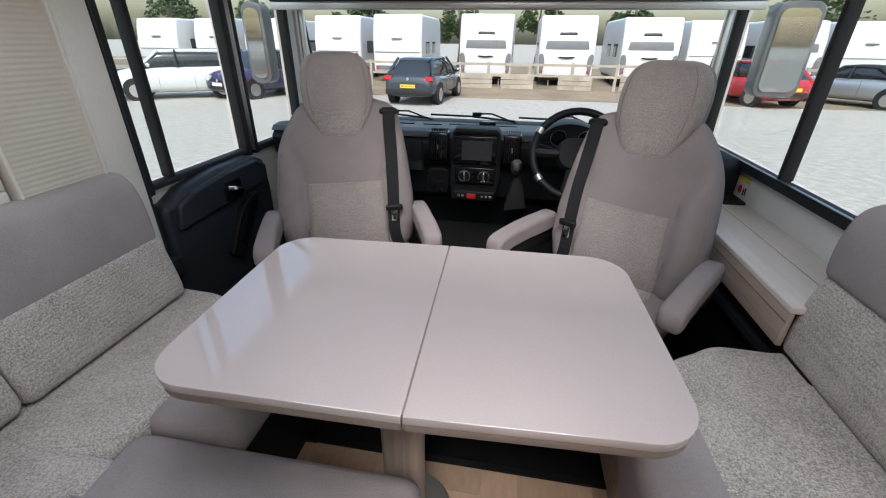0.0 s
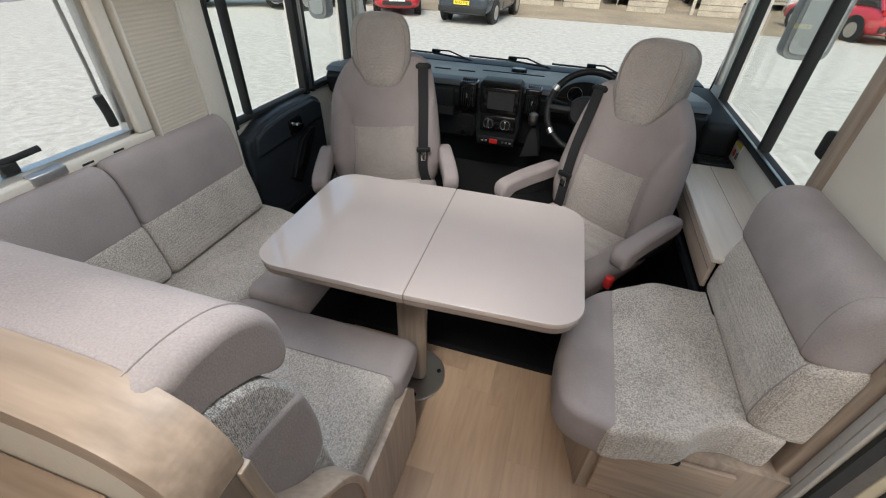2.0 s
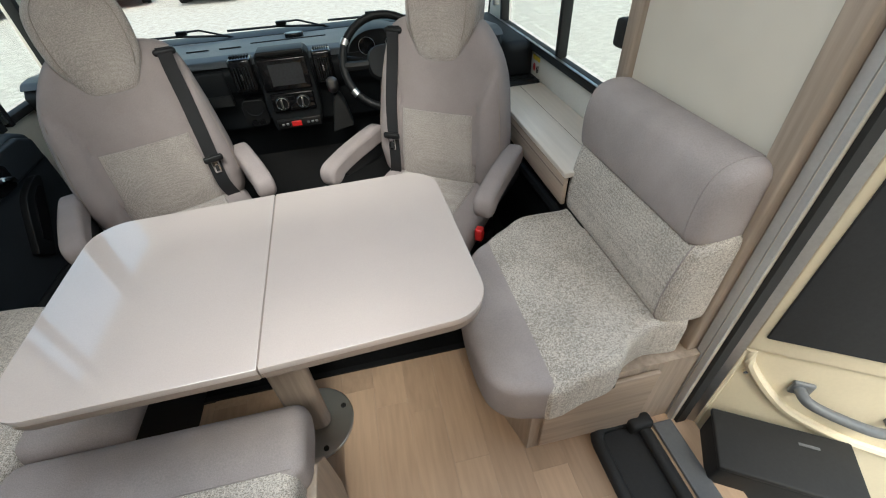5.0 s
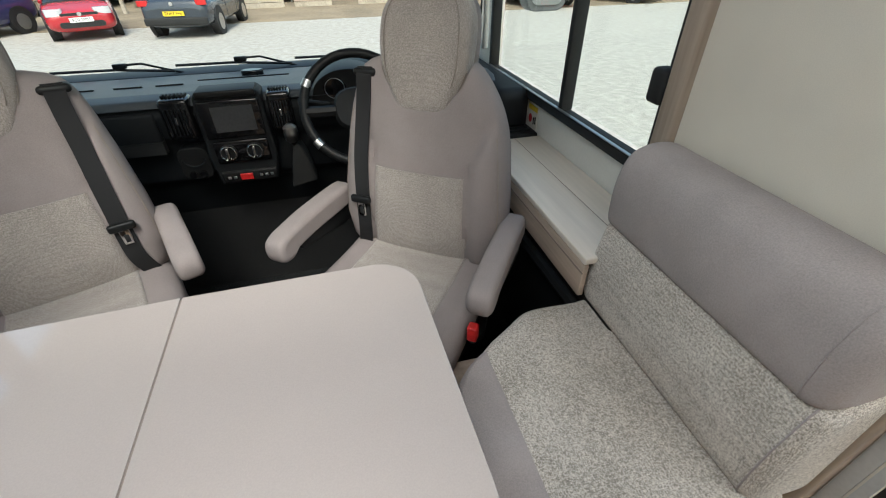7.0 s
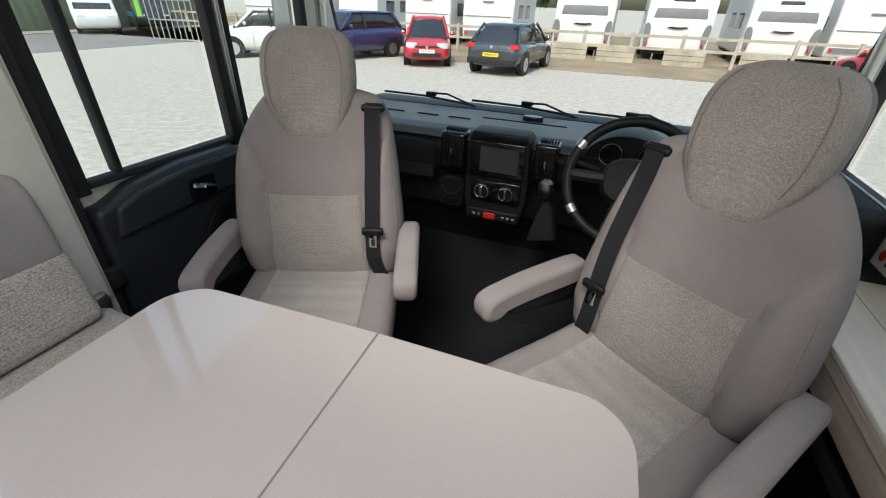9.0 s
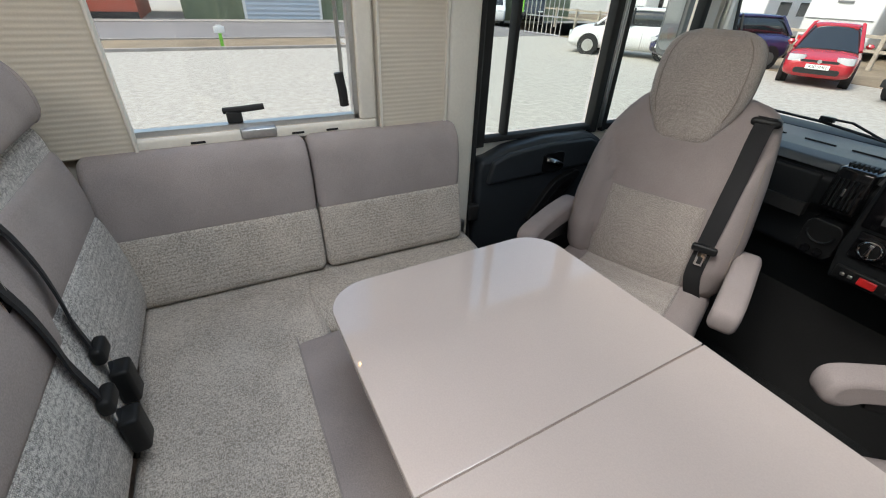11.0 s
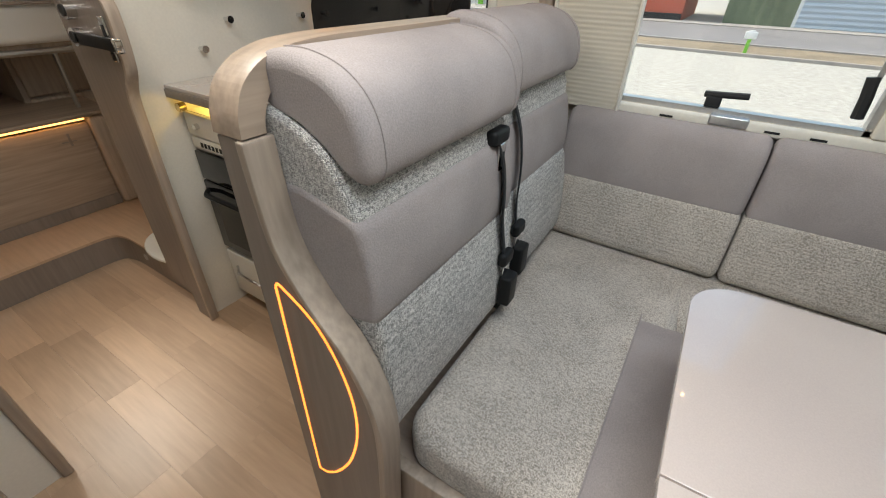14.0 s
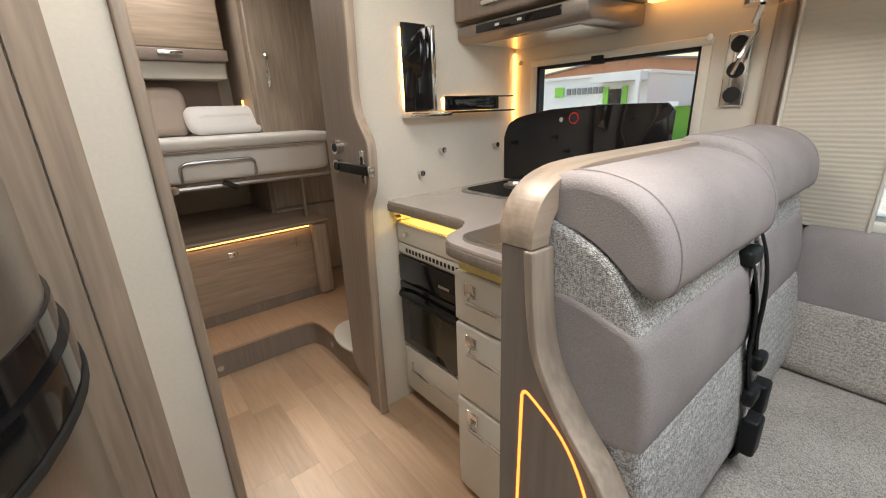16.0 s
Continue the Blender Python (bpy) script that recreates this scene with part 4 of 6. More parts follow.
def build_cab_seat(name, at, rz, label, belt, reach=0.0, wide=0.0):
    s = thing(name, label, "seat", at, rz, group="swivelled cab seats")
    W = dict(world=False)
    us = [-math.cos(math.pi * k / 44) for k in range(45)]
    rings = []
    for k in range(50):
        z = .40 + .618 * k / 49
        a, b = table_value(BACK, z, 1), table_value(BACK, z, 2)
        cy, hd = table_value(BACK, z, 3), table_value(BACK, z, 4)
        xs = [u * (a if u * belt > 0 else b) for u in us]
        ring = [(x, back_front(x, z, belt), z) for x in xs]
        for u, x in list(zip(us, xs))[-2:0:-2]:
            ring.append((x, cy + hd * (1 - abs(u) ** 3) ** (1 / 3), z))
        rings.append(ring)
    part("backrest", loft(rings), "plainshaded", s, angle=60, **W)
    shell = [(.90, .085, .135, .05), (.96, .118, .140, .052), (1.02, .128, .145, .052), (1.08, .13, .152, .05), (1.13, .124, .159, .046), (1.162, .104, .163, .038), (1.18, .07, .166, .022)]
    part("headrest_shell", loft([squircle(0, y, hw, hd, z, 32, 2.8) for z, hw, y, hd in smooth_line(shell, 3)]), "plainshaded", s, **W)
    head = [(.866, .062, .082, .022), (.870, .072, .078, .028), (.895, .080, .074, .036), (.93, .092, .077, .042), (.965, .110, .084, .046), (1.0, .124, .091, .050), (1.04, .129, .099, .053), (1.08, .130, .107, .054), (1.12, .126, .117, .052), (1.15, .114, .126, .048), (1.172, .092, .134, .040), (1.184, .055, .142, .026)]
    h = part("headrest_panel", loft([squircle(0, y, hw, hd, z, 40, 4.2) for z, hw, y, hd in smooth_line(head, 4)]), "tweedcab", s, "woven cloth headrest panel", **W)
    rim = [(hw, y - hd * .62, z) for z, hw, y, hd in head[1:6]]
    for sx in (-1, 1):
        part("seam", tube(smooth_line([(sx * x, y + .004, z) for x, y, z in rim], 3), .0014, 6), "taupe", h, **W)
        inner = [(z, hw * .80, y - hd * .985) for z, hw, y, hd in head[4:11]]
        part("seam", tube(smooth_line([(sx * x, y, z) for z, x, y in inner], 3), .0012, 6), "taupe", h, **W)
    # woven panel laid on the hollow of the back
    rows = []
    for k in range(20):
        z = .425 + .305 * k / 19
        g = table_value(GROOVE, z, 1) - .006
        front = [(g * (2 * i / 24 - 1), z) for i in range(25)]
        rows.append([(x, back_front(x, z, belt) - .0035 * min(1, (1 - abs(x) / g) * 12 + .1), z) for x, z in front] + [(x, back_front(x, z, belt) + .02, z) for x, z in front[::-1]])
    part("back_panel", loft(rows), "tweedcab", s, "woven cloth lumbar panel", angle=60, **W)
    for sx in (-1, 1):
        line = [(sx * table_value(GROOVE, z, 1), z) for z in (.46, .54, .62, .70, .76, .80, .84, .87, .89)]
        part("seam", tube([(x, back_front(x, z, belt) - .0012, z) for x, z in line], .0018, 6), "taupe", s, **W)
        out = [(sx * (table_value(BACK, z, 1 if sx == belt else 2) * .93), z) for z in (.46, .56, .66, .76, .84, .88)]
        part("seam", tube([(x, back_front(x, z, belt) - .0008, z) for x, z in out], .0014, 6), "taupe", s, **W)
        ax = sx * (.290 + (wide if sx == belt else 0))
        prof = closed([(y - reach, z) for y, z in [(.06 + reach, .545), (.06 + reach, .612), (-.06, .618), (-.19, .606), (-.226, .592), (-.236, .562), (-.226, .530), (-.195, .522), (-.165, .542), (-.06, .548)]], 4)
        a = part("armrest", soft(prof, 'x', ax - .034, ax + .034, .018, 4), "plainshaded", s, **W)
        part("armrest_bracket", prism([(-.15 - reach, .548), (.05, .555), (.06, .48), (.0, .48), (-.14 - reach, .520)], 'x', ax - .026, ax + .026, .008, 2), "black", a, world=False)
        part("seam", tube([(ax + sx * .033, .03, .603), (ax + sx * .033, -.1 - reach, .603), (ax + sx * .033, -.19 - reach, .594)], .0012, 6), "taupe", a, world=False)
    part("seat_cushion", soft(closed([(-.44, .36), (-.42, .44), (-.35, .462), (-.1, .455), (.06, .45), (.06, .34), (-.38, .33)], 4), 'x', -.25, .25, .05, 5), "plainshaded", s, **W)
    part("seat_panel", soft(closed([(-.40, .40), (-.38, .452), (-.33, .468), (-.1, .464), (.02, .46), (.02, .40)], 4), 'x', -.16, .16, .012, 3), "tweedcab", s, "woven cloth seat panel", **W)
    part("pedestal", rbox(-.2, .2, -.3, .12, -.10, .34, .02), "black", s, **W)
    bx = belt
    def on(x, z, d=.006):
        return (x, min(back_front(x + k * .008, z, belt) for k in range(-3, 4)) - d + .001, z)
    run = [(bx * .185, .075, .992), on(bx * .184, .975, .008), on(bx * .182, .92), on(bx * .182, .84), on(bx * .180, .76), on(bx * .178, .68), on(bx * .176, .60), on(bx * .178, .52), on(bx * .20, .44)]
    part("belt", strip(smooth_line(run, 4), (1, 0, 0), .046, .004), "belt", s, "black belt webbing", **W)
    part("belt_guide", rbox(bx * .185 - .036, bx * .185 + .036, .06, .105, .968, .990, .010), "black", s, "black belt guide", **W)
    y = on(bx * .178, .61, .0)[1]
    part("belt_tongue", rbox(bx * .178 - .034, bx * .178 + .034, y - .024, y - .006, .618, .642, .007), "black", s, **W)
    part("tongue_plate", rbox(bx * .178 - .013, bx * .178 + .013, y - .018, y - .011, .572, .620, .003), "chrome", s, "steel tongue plate", **W)
    part("tongue_hole", rbox(bx * .178 - .006, bx * .178 + .006, y - .0195, y - .0175, .580, .604, .001), "rubber", s, **W)
    part("buckle", rbox(-bx * .27 - .014, -bx * .27 + .014, -.29, -.26, .405, .455, .006), "red", s, "red release buckle", **W)
    part("stalk", tube([(-bx * .27, -.275, .405), (-bx * .27, -.2, .34), (-bx * .24, -.05, .27)], .014, 8), "black", s, **W)
build_cab_seat("passenger_seat", (-.499, 1.051, 0), 23, "swivelled greige passenger seat facing the table", 1, .045)
build_cab_seat("driver_seat", (.528, 1.0, -.008), -36, "swivelled greige driver seat turned to the table", -1, .08, .03)


# ---- driver's side shelf ----
def build_shelf():
    k = thing("side_shelf", "pale oak side shelf beside the driver seat", "shelf", (1.0, 1.0, .6))
    part("top", rbox(.868, 1.118, .60, 1.40, .603, .623, .004), "paleoak", k)
    part("front", rbox(.868, .884, .60, 1.40, .50, .603, .004), "woody", k)
    part("groove", boxes((.866, .868, .60, 1.40, .575, .579)), "edge", k, smooth=False)
    part("groove", boxes((1.005, 1.007, .60, 1.40, .6225, .6236)), "edge", k, "thin groove along the top", smooth=False)
    part("grille", rbox(.95, 1.11, 1.40, 1.62, .60, .635, .008), "black", k, "black vent tray")
    for i in range(5):
        part("slat", boxes((.97, 1.09, 1.43 + i * .035, 1.44 + i * .035, .635, .641)), "dash", k, smooth=False)
    part("lower_panel", rbox(.90, 1.118, .48, 1.5, -.10, .498, .02), "black", k, "black lower side panel")
    part("rail", tube([(.885, .62, .44), (.885, 1.2, .42)], .02, 8), "black", k)
build_shelf()
single("side_pod", rbox(.955, 1.115, 1.50, 2.2, .58, .785, .045, 5), "dash", "black moulded pod at the dashboard end", "dashboard")
def build_sticker():
    k = thing("warning_sticker", "white and yellow warning sticker on the side wall", "sticker", (CR - .001, 1.48, .68))
    part("paper", boxes((CR - .003, CR - .0005, 1.44, 1.52, .62, .72)), "white", k, smooth=False)
    part("yellow_band", boxes((CR - .0045, CR - .003, 1.44, 1.52, .70, .72)), material("yellow_print", (0.8, 0.6, 0.05), 0.5), k, smooth=False)
    part("symbol", prism([(1.50 + .014 * math.cos(a / 8 * math.pi), .665 + .018 * math.sin(a / 8 * math.pi)) for a in range(16)], 'x', CR - .0045, CR - .003), "red", k)
    part("symbol", boxes((CR - .0045, CR - .003, 1.45, 1.458, .65, .68), (CR - .0045, CR - .003, 1.465, 1.472, .645, .675)), "black", k, smooth=False)
build_sticker()


# ---- dashboard ----
def build_dash():
    d = thing("dashboard", "black moulded dashboard with sky-greyed top and centre console", "dashboard", (0, 1.7, 0))
    part("body", prism([(1.575, .815), (1.545, .785), (1.56, .70), (1.60, .66), (1.60, .52), (1.66, .47), (1.70, .32), (2.0, .28), (2.0, .79)], 'x', -1.09, .965, .012, 3), "dash", d)
    part("top", prism([(1.545, .812), (1.575, .835), (1.64, .841), (1.85, .818), (2.1, .782), (2.34, .752), (2.34, .735), (2.0, .785), (1.6, .815)], 'x', -1.09, .97, .008, 3), "dashtop", d, "textured dashboard top with sky sheen put into its grey")
    for x in (-.85, -.68, -.51, -.36, .30, .48):
        part("demister_slot", prism([(1.84, .8190), (1.85, .8178), (1.85, .823), (1.84, .8245)], 'x', x, x + .10), "rubber", d, smooth=False)
    part("demister_slot", prism([(1.98, .798), (1.992, .796), (1.992, .802), (1.98, .8035)], 'x', -.24, .14), "rubber", d, smooth=False)
    part("sensor", prism([(-.03 + .05 * math.cos(a / 8 * math.pi), 2.10 + .03 * math.sin(a / 8 * math.pi)) for a in range(16)], 'z', .772, .806, .008), "gloss", d, "black oval sensor")
    part("shelf_recess", boxes((-.75, -.30, 1.53, 1.56, .655, .70)), "rubber", d, smooth=False)
    part("glovebox", rbox(-.80, -.30, 1.54, 1.60, .69, .80, .012), "dash", d, "glove box lid")
    c = part("console", prism([(-.155, .845), (-.145, .86), (.055, .862), (.07, .845), (.078, .62), (.06, .52), (-.15, .515), (-.165, .62)], 'y', 1.515, 1.62, .01, 3), "dash", d, "centre console")
    part("screen_bezel", rbox(-.145, .058, 1.505, 1.52, .70, .835, .006), "gloss", c, "gloss black bezel")
    part("screen", boxes((-.105, .035, 1.502, 1.5045, .725, .815)), material("dark_display", (0.05, 0.052, 0.055), 0.15), c, "dark display", smooth=False)
    part("cap", rbox(-.14, .055, 1.50, 1.60, .845, .868, .006), "black", c)
    part("climate_panel", rbox(-.135, .055, 1.503, 1.52, .605, .69, .006), "gloss", c)
    for x in (-.088, .004):
        part("dial", prism([(x + .031 * math.cos(a / 12 * math.pi), .648 + .031 * math.sin(a / 12 * math.pi)) for a in range(24)], 'y', 1.492, 1.505, .003), "black", c)
        part("dial_ring", tube([(x + .026 * math.cos(a / 12 * math.pi), 1.491, .648 + .026 * math.sin(a / 12 * math.pi)) for a in range(24)], .0025, 6, True), "chrome", c)
        part("dial_grip", rbox(x - .006, x + .006, 1.478, 1.495, .625, .672, .004), "chrome", c)
    part("switch_panel", rbox(-.14, .06, 1.505, 1.53, .525, .57, .006), "black", c)
    part("hazard_switch", rbox(-.075, -.030, 1.499, 1.507, .535, .56, .003), "red", c, "red hazard switch")
    for x in (-.115, -.095, .0, .02, .04):
        part("switch", rbox(x - .006, x + .006, 1.501, 1.507, .542, .552, .002), "alu", c)
    for x0, x1 in ((-.268, -.172), (.085, .168)):
        v = part("vent", rbox(x0, x1, 1.515, 1.60, .705, .845, .012), "gloss", d, "air vent housing")
        for i in range(6):
            x = x0 + .018 + i * (x1 - x0 - .036) / 5
            part("vane", boxes((x - .002, x + .002, 1.508, 1.516, .725, .815)), "dash", v, smooth=False)
        part("vent_tab", rbox((x0 + x1) / 2 - .004, (x0 + x1) / 2 + .004, 1.500, 1.51, .765, .79, .002), "chrome", v)
        for i in range(7):
            x = x0 + .012 + i * (x1 - x0 - .024) / 6
            part("top_slat", boxes((x - .003, x + .003, 1.55, 1.58, .845, .853)), "dash", v, smooth=False)
    cup = part("cup_holder", prism(rrect(-.275, -.17, .545, .67, .03), 'y', 1.53, 1.60, .006, 2), "black", d)
    part("cup_ring", tube([(-.222 + .038 * math.cos(a / 12 * math.pi), 1.526, .63 + .032 * math.sin(a / 12 * math.pi)) for a in range(12, 25)], .004, 6), "dash", cup)
    for x in (-.24, -.205):
        part("socket", prism([(x + .013 * math.cos(a / 6 * math.pi), .567 + .013 * math.sin(a / 6 * math.pi)) for a in range(12)], 'y', 1.522, 1.535), "gloss", cup)
    g = part("gear_gaiter", prism([(.11, .50), (.21, .52), (.19, .62), (.165, .68), (.15, .68), (.13, .60)], 'y', 1.45, 1.54, .015, 3), "rubber", d)
    part("gear_stick", tube([(.155, 1.47, .66), (.152, 1.44, .70)], .011, 8), "black", d)
    part("gear_knob", loft([squircle(.152, 1.435, r, r, z, 14, 2.2) for z, r in ((.69, .012), (.70, .022), (.725, .026), (.745, .024), (.755, .012))]), "steel", d, "silver gear knob")
    part("binnacle", prism(smooth_line([(.24, .78), (.26, .85), (.33, .893), (.43, .893), (.52, .85), (.56, .78)], 5), 'y', 1.55, 1.72, .012, 3), "black", d, "instrument binnacle")
    for x in (.33, .45):
        part("gauge", prism([(x + .042 * math.cos(a / 10 * math.pi), .835 + .036 * math.sin(a / 10 * math.pi)) for a in range(20)], 'y', 1.545, 1.551), "gloss", d)
        part("gauge_ring", tube([(x + .036 * math.cos(a / 10 * math.pi), 1.544, .835 + .036 * math.sin(a / 10 * math.pi)) for a in range(20)], .0012, 6, True), "alu", d)
    part("lower_dark", boxes((-1.09, 1.10, 1.70, 1.72, -.1, .5)), "rubber", d, smooth=False)
build_dash()


def build_wheel():
    w = thing("steering_wheel", "black leather steering wheel", "steering wheel", (.40, 1.40, .80))
    m = pose(.40, 1.40, .80, 62, 0, 0)
    def pt(a, r, z=0):
        return m @ Vector((r * math.cos(radians(a)), r * math.sin(radians(a)), z))
    part("rim", tube([pt(a, .185) for a in range(0, 360, 10)], .0165, 10, True), "black", w)
    hub = loft([[m @ Vector(p) for p in squircle(0, 0, hx, hy, z, 20, 2.6)] for z, hx, hy in ((-.05, .07, .06), (-.01, .085, .075), (.015, .075, .065), (.02, .04, .03))])
    part("hub", hub, "dash", w)
    for a0, a1 in ((180, 180), (0, 0), (250, 256), (290, 284)):
        part("spoke", tube([pt(a0, .06, -.01), pt(a1, .12, -.012), pt(a1, .18, -.002)], .02, 8), "black", w)
    for a in (150, 215):
        part("spoke_trim", tube([pt(a - 4, .187, .002), pt(a + 4, .187, .002)], .0172, 10), "alu", w)
    part("stalk", tube([(.30, 1.47, .80), (.20, 1.44, .83)], .010, 8), "black", w)
build_wheel()

# ---- bench end and top shelf ----
def build_bench_end():
    b = thing("bench_end", "taupe wooden end panel with a lit loop and oak top", "panel", (.05, -.58, 0))
    front = smooth_line([(-.562, 1.03), (-.556, .95), (-.540, .865), (-.490, .785), (-.433, .721), (-.394, .645), (-.376, .57), (-.374, .47), (-.38, .3), (-.385, .004)], 5)
    part("panel", prism(front + [(-.622, .004), (-.622, 1.03)], 'x', .030, .070, .003, 2), "taupe", b, "", angle=30)
    rim = [(y + .002, z) for y, z in front]
    part("front_edge", prism(rim + [(y - .016, z) for y, z in rim[::-1]], 'x', .026, .076, .003, 2), "wood", b, "pale oak curved edge", angle=30)
    loop = smooth_line([(-.585, .245), (-.575, .79), (-.565, .80), (-.50, .757), (-.459, .691), (-.435, .601), (-.438, .50), (-.47, .385), (-.522, .29), (-.56, .25), (-.585, .245)], 5)
    part("light_loop", tube([(.0695, y, z) for y, z in loop], .003, 6), "dimled", b, "glowing amber light loop")
    # arch: the band turns over into the shelf along the top
    out = smooth_line([(.072, 1.032), (.069, 1.062), (.053, 1.096), (.018, 1.121), (-.035, 1.134), (-.11, 1.138)], 5) + [(-1.03, 1.138)]
    inn = smooth_line([(.034, 1.032), (.031, 1.052), (.018, 1.078), (-.008, 1.097), (-.05, 1.106), (-.11, 1.108)], 5) + [(-1.03, 1.108)]
    part("arch", prism(out + inn[::-1], 'y', -.624, -.564, .004, 2), "woodx", b, "oak band over the backrest", angle=30)
    part("back_panel", boxes((-1.03, -.06, -.612, -.60, .0, 1.10), (-.06, .028, -.612, -.60, .0, 1.05)), "cream", b, "cream panel behind the bench", smooth=False)
    part("ledge", rbox(-1.03, -.09, -.69, -.613, .932, .952, .004), "woodx", b, "oak ledge over the worktop")
    part("ledge_bracket", boxes((-.60, -.58, -.68, -.613, .902, .931), (-.13, -.11, -.68, -.613, .902, .931)), "woodx", b, smooth=False)
build_bench_end()

# ---- kitchen ----
structure("kitchen_bulkhead", boxes((WL, -.215, -1.62, -1.56, 0, 1.98)), "cream", "cream kitchen bulkhead panel", "wall", smooth=False)


def build_post():
    d = thing("washroom_door", "taupe washroom door edge with chrome catch, open", "door", (-.205, -1.65, 0))
    edge = smooth_line([(-1.525, .004), (-1.52, .4), (-1.505, .82), (-1.495, .90), (-1.455, .97), (-1.44, 1.06), (-1.445, 1.13), (-1.50, 1.21), (-1.515, 1.3), (-1.50, 1.6), (-1.50, 1.97)], 5)
    part("panel", prism(edge + [(-1.75, 1.97), (-1.75, .145), (-1.62, .10), (-1.62, .004)], 'x', -.215, -.19, .003, 2), "taupe", d, "", angle=30)
    part("edge_strip", prism([(y + .002, z) for y, z in edge] + [(y - .012, z) for y, z in edge[::-1]], 'x', -.218, -.186, .003, 2), "wood", d, "oak edge strip", angle=30)
    for z in (1.105, 1.04):
        k = part("knob", tube([(-.19, -1.64, z), (-.165, -1.64, z)], .024, 12), "chrome", d, "round chrome knob")
        part("knob_face", tube([(-.165, -1.64, z), (-.162, -1.64, z)], .015, 12), "rubber", k)
    part("strike_plate", rbox(-.189, -.184, -1.50, -1.47, .99, 1.10, .003), "chrome", d, "chrome strike plate")
    part("strike_hole", rbox(-.185, -.182, -1.492, -1.478, 1.01, 1.08, .001), "rubber", d)
    part("hook_bar", rbox(-.175, -.165, -1.63, -1.40, 1.022, 1.055, .004), "black", d, "dark retaining strap")
    part("hook_end", rbox(-.18, -.16, -1.41, -1.395, 1.02, 1.057, .004), "chrome", d)
build_post()

def build_worktop():
    k = thing("kitchen_worktop", "pale L-shaped worktop with a taupe edge", "worktop", (-.6, -1.1, .88))
    out = [(-1.035, -1.558), (-.318, -1.558)] + smooth_line([(-.32, -1.16), (-.31, -1.12), (-.26, -1.075), (-.19, -1.05), (-.15, -1.01), (-.138, -.94), (-.138, -.68)], 5) + [(-.138, -.62), (-1.035, -.62)]
    part("top", prism(out, 'z', .888, .90, .002, 2), "laminate", k)
    part("edge", prism([(x + (.004 if x > -.35 else 0), y) for x, y in out], 'z', .862, .888, .003, 2), "taupe", k, "taupe worktop edge")
build_worktop()

def sink(name, label, cx, cy, hx, hy, bowl):
    s = thing(name, label, "sink", (cx, cy, .9))
    part("rim", prism([(cx + x, cy + y) for x, y in rrect(-hx, hx, -hy, hy, .06)], 'z', .9005, .906, .002, 2), "steel", s, "polished steel rim")
    # no hollow is cut: a flat plate lies where the middle sinks
    part("bowl", prism([(cx + x, cy + y) for x, y in rrect(-hx + .02, hx - .02, -hy + .02, hy - .02, .05)], 'z', .906, .9075), bowl, s, "flat plate in place of the sunken middle")
    return s
sink("kitchen_sink", "round-cornered steel sink in the worktop", -.30, -.84, .13, .17, "steel")
# the hob's flat middle is coloured dark for the shade of its recess
hobs = sink("hob", "recessed steel gas hob with a burner", -.78, -1.36, .16, .15, "dash")
part("burner", loft([squircle(-.80, -1.34, r, r, z, 20, 2) for z, r in ((.908, .05), (.92, .05), (.925, .035), (.935, .03))]), "steel", hobs)

def build_splash():
    k = thing("hob_cover", "tall black glass hob cover standing open", "hob cover", (-.93, -1.2, .91))
    a = [(-1.55, .905), (-1.10, .905), (-1.10, 1.215)] + smooth_line([(-1.30, 1.205), (-1.45, 1.18), (-1.52, 1.15), (-1.55, 1.09)], 5)
    part("panel", prism(a, 'x', -.965, -.957, .002, 2), "gloss", k)
    part("panel", prism([(-1.09, .905), (-.82, .905), (-.815, 1.19), (-.84, 1.215), (-1.09, 1.217)], 'x', -.95, -.94, .002, 2), "gloss", k)
    part("sticker", prism([(-1.19 + .022 * math.cos(i / 8 * math.pi), 1.19 - .02 + .022 * math.sin(i / 8 * math.pi)) for i in range(16)], 'x', -.957, -.955), "red", k, "small red warning ring")
    part("sticker_middle", prism([(-1.19 + .017 * math.cos(i / 8 * math.pi), 1.17 + .017 * math.sin(i / 8 * math.pi)) for i in range(16)], 'x', -.955, -.954), "gloss", k)
    part("screw", prism([(-1.245 + .009 * math.cos(i / 5 * math.pi), 1.165 + .009 * math.sin(i / 5 * math.pi)) for i in range(10)], 'x', -.957, -.953), "chrome", k)
    part("screw", prism([(-.955 + .008 * math.cos(i / 5 * math.pi), 1.17 + .008 * math.sin(i / 5 * math.pi)) for i in range(10)], 'x', -.94, -.936), "dash", k)
build_splash()

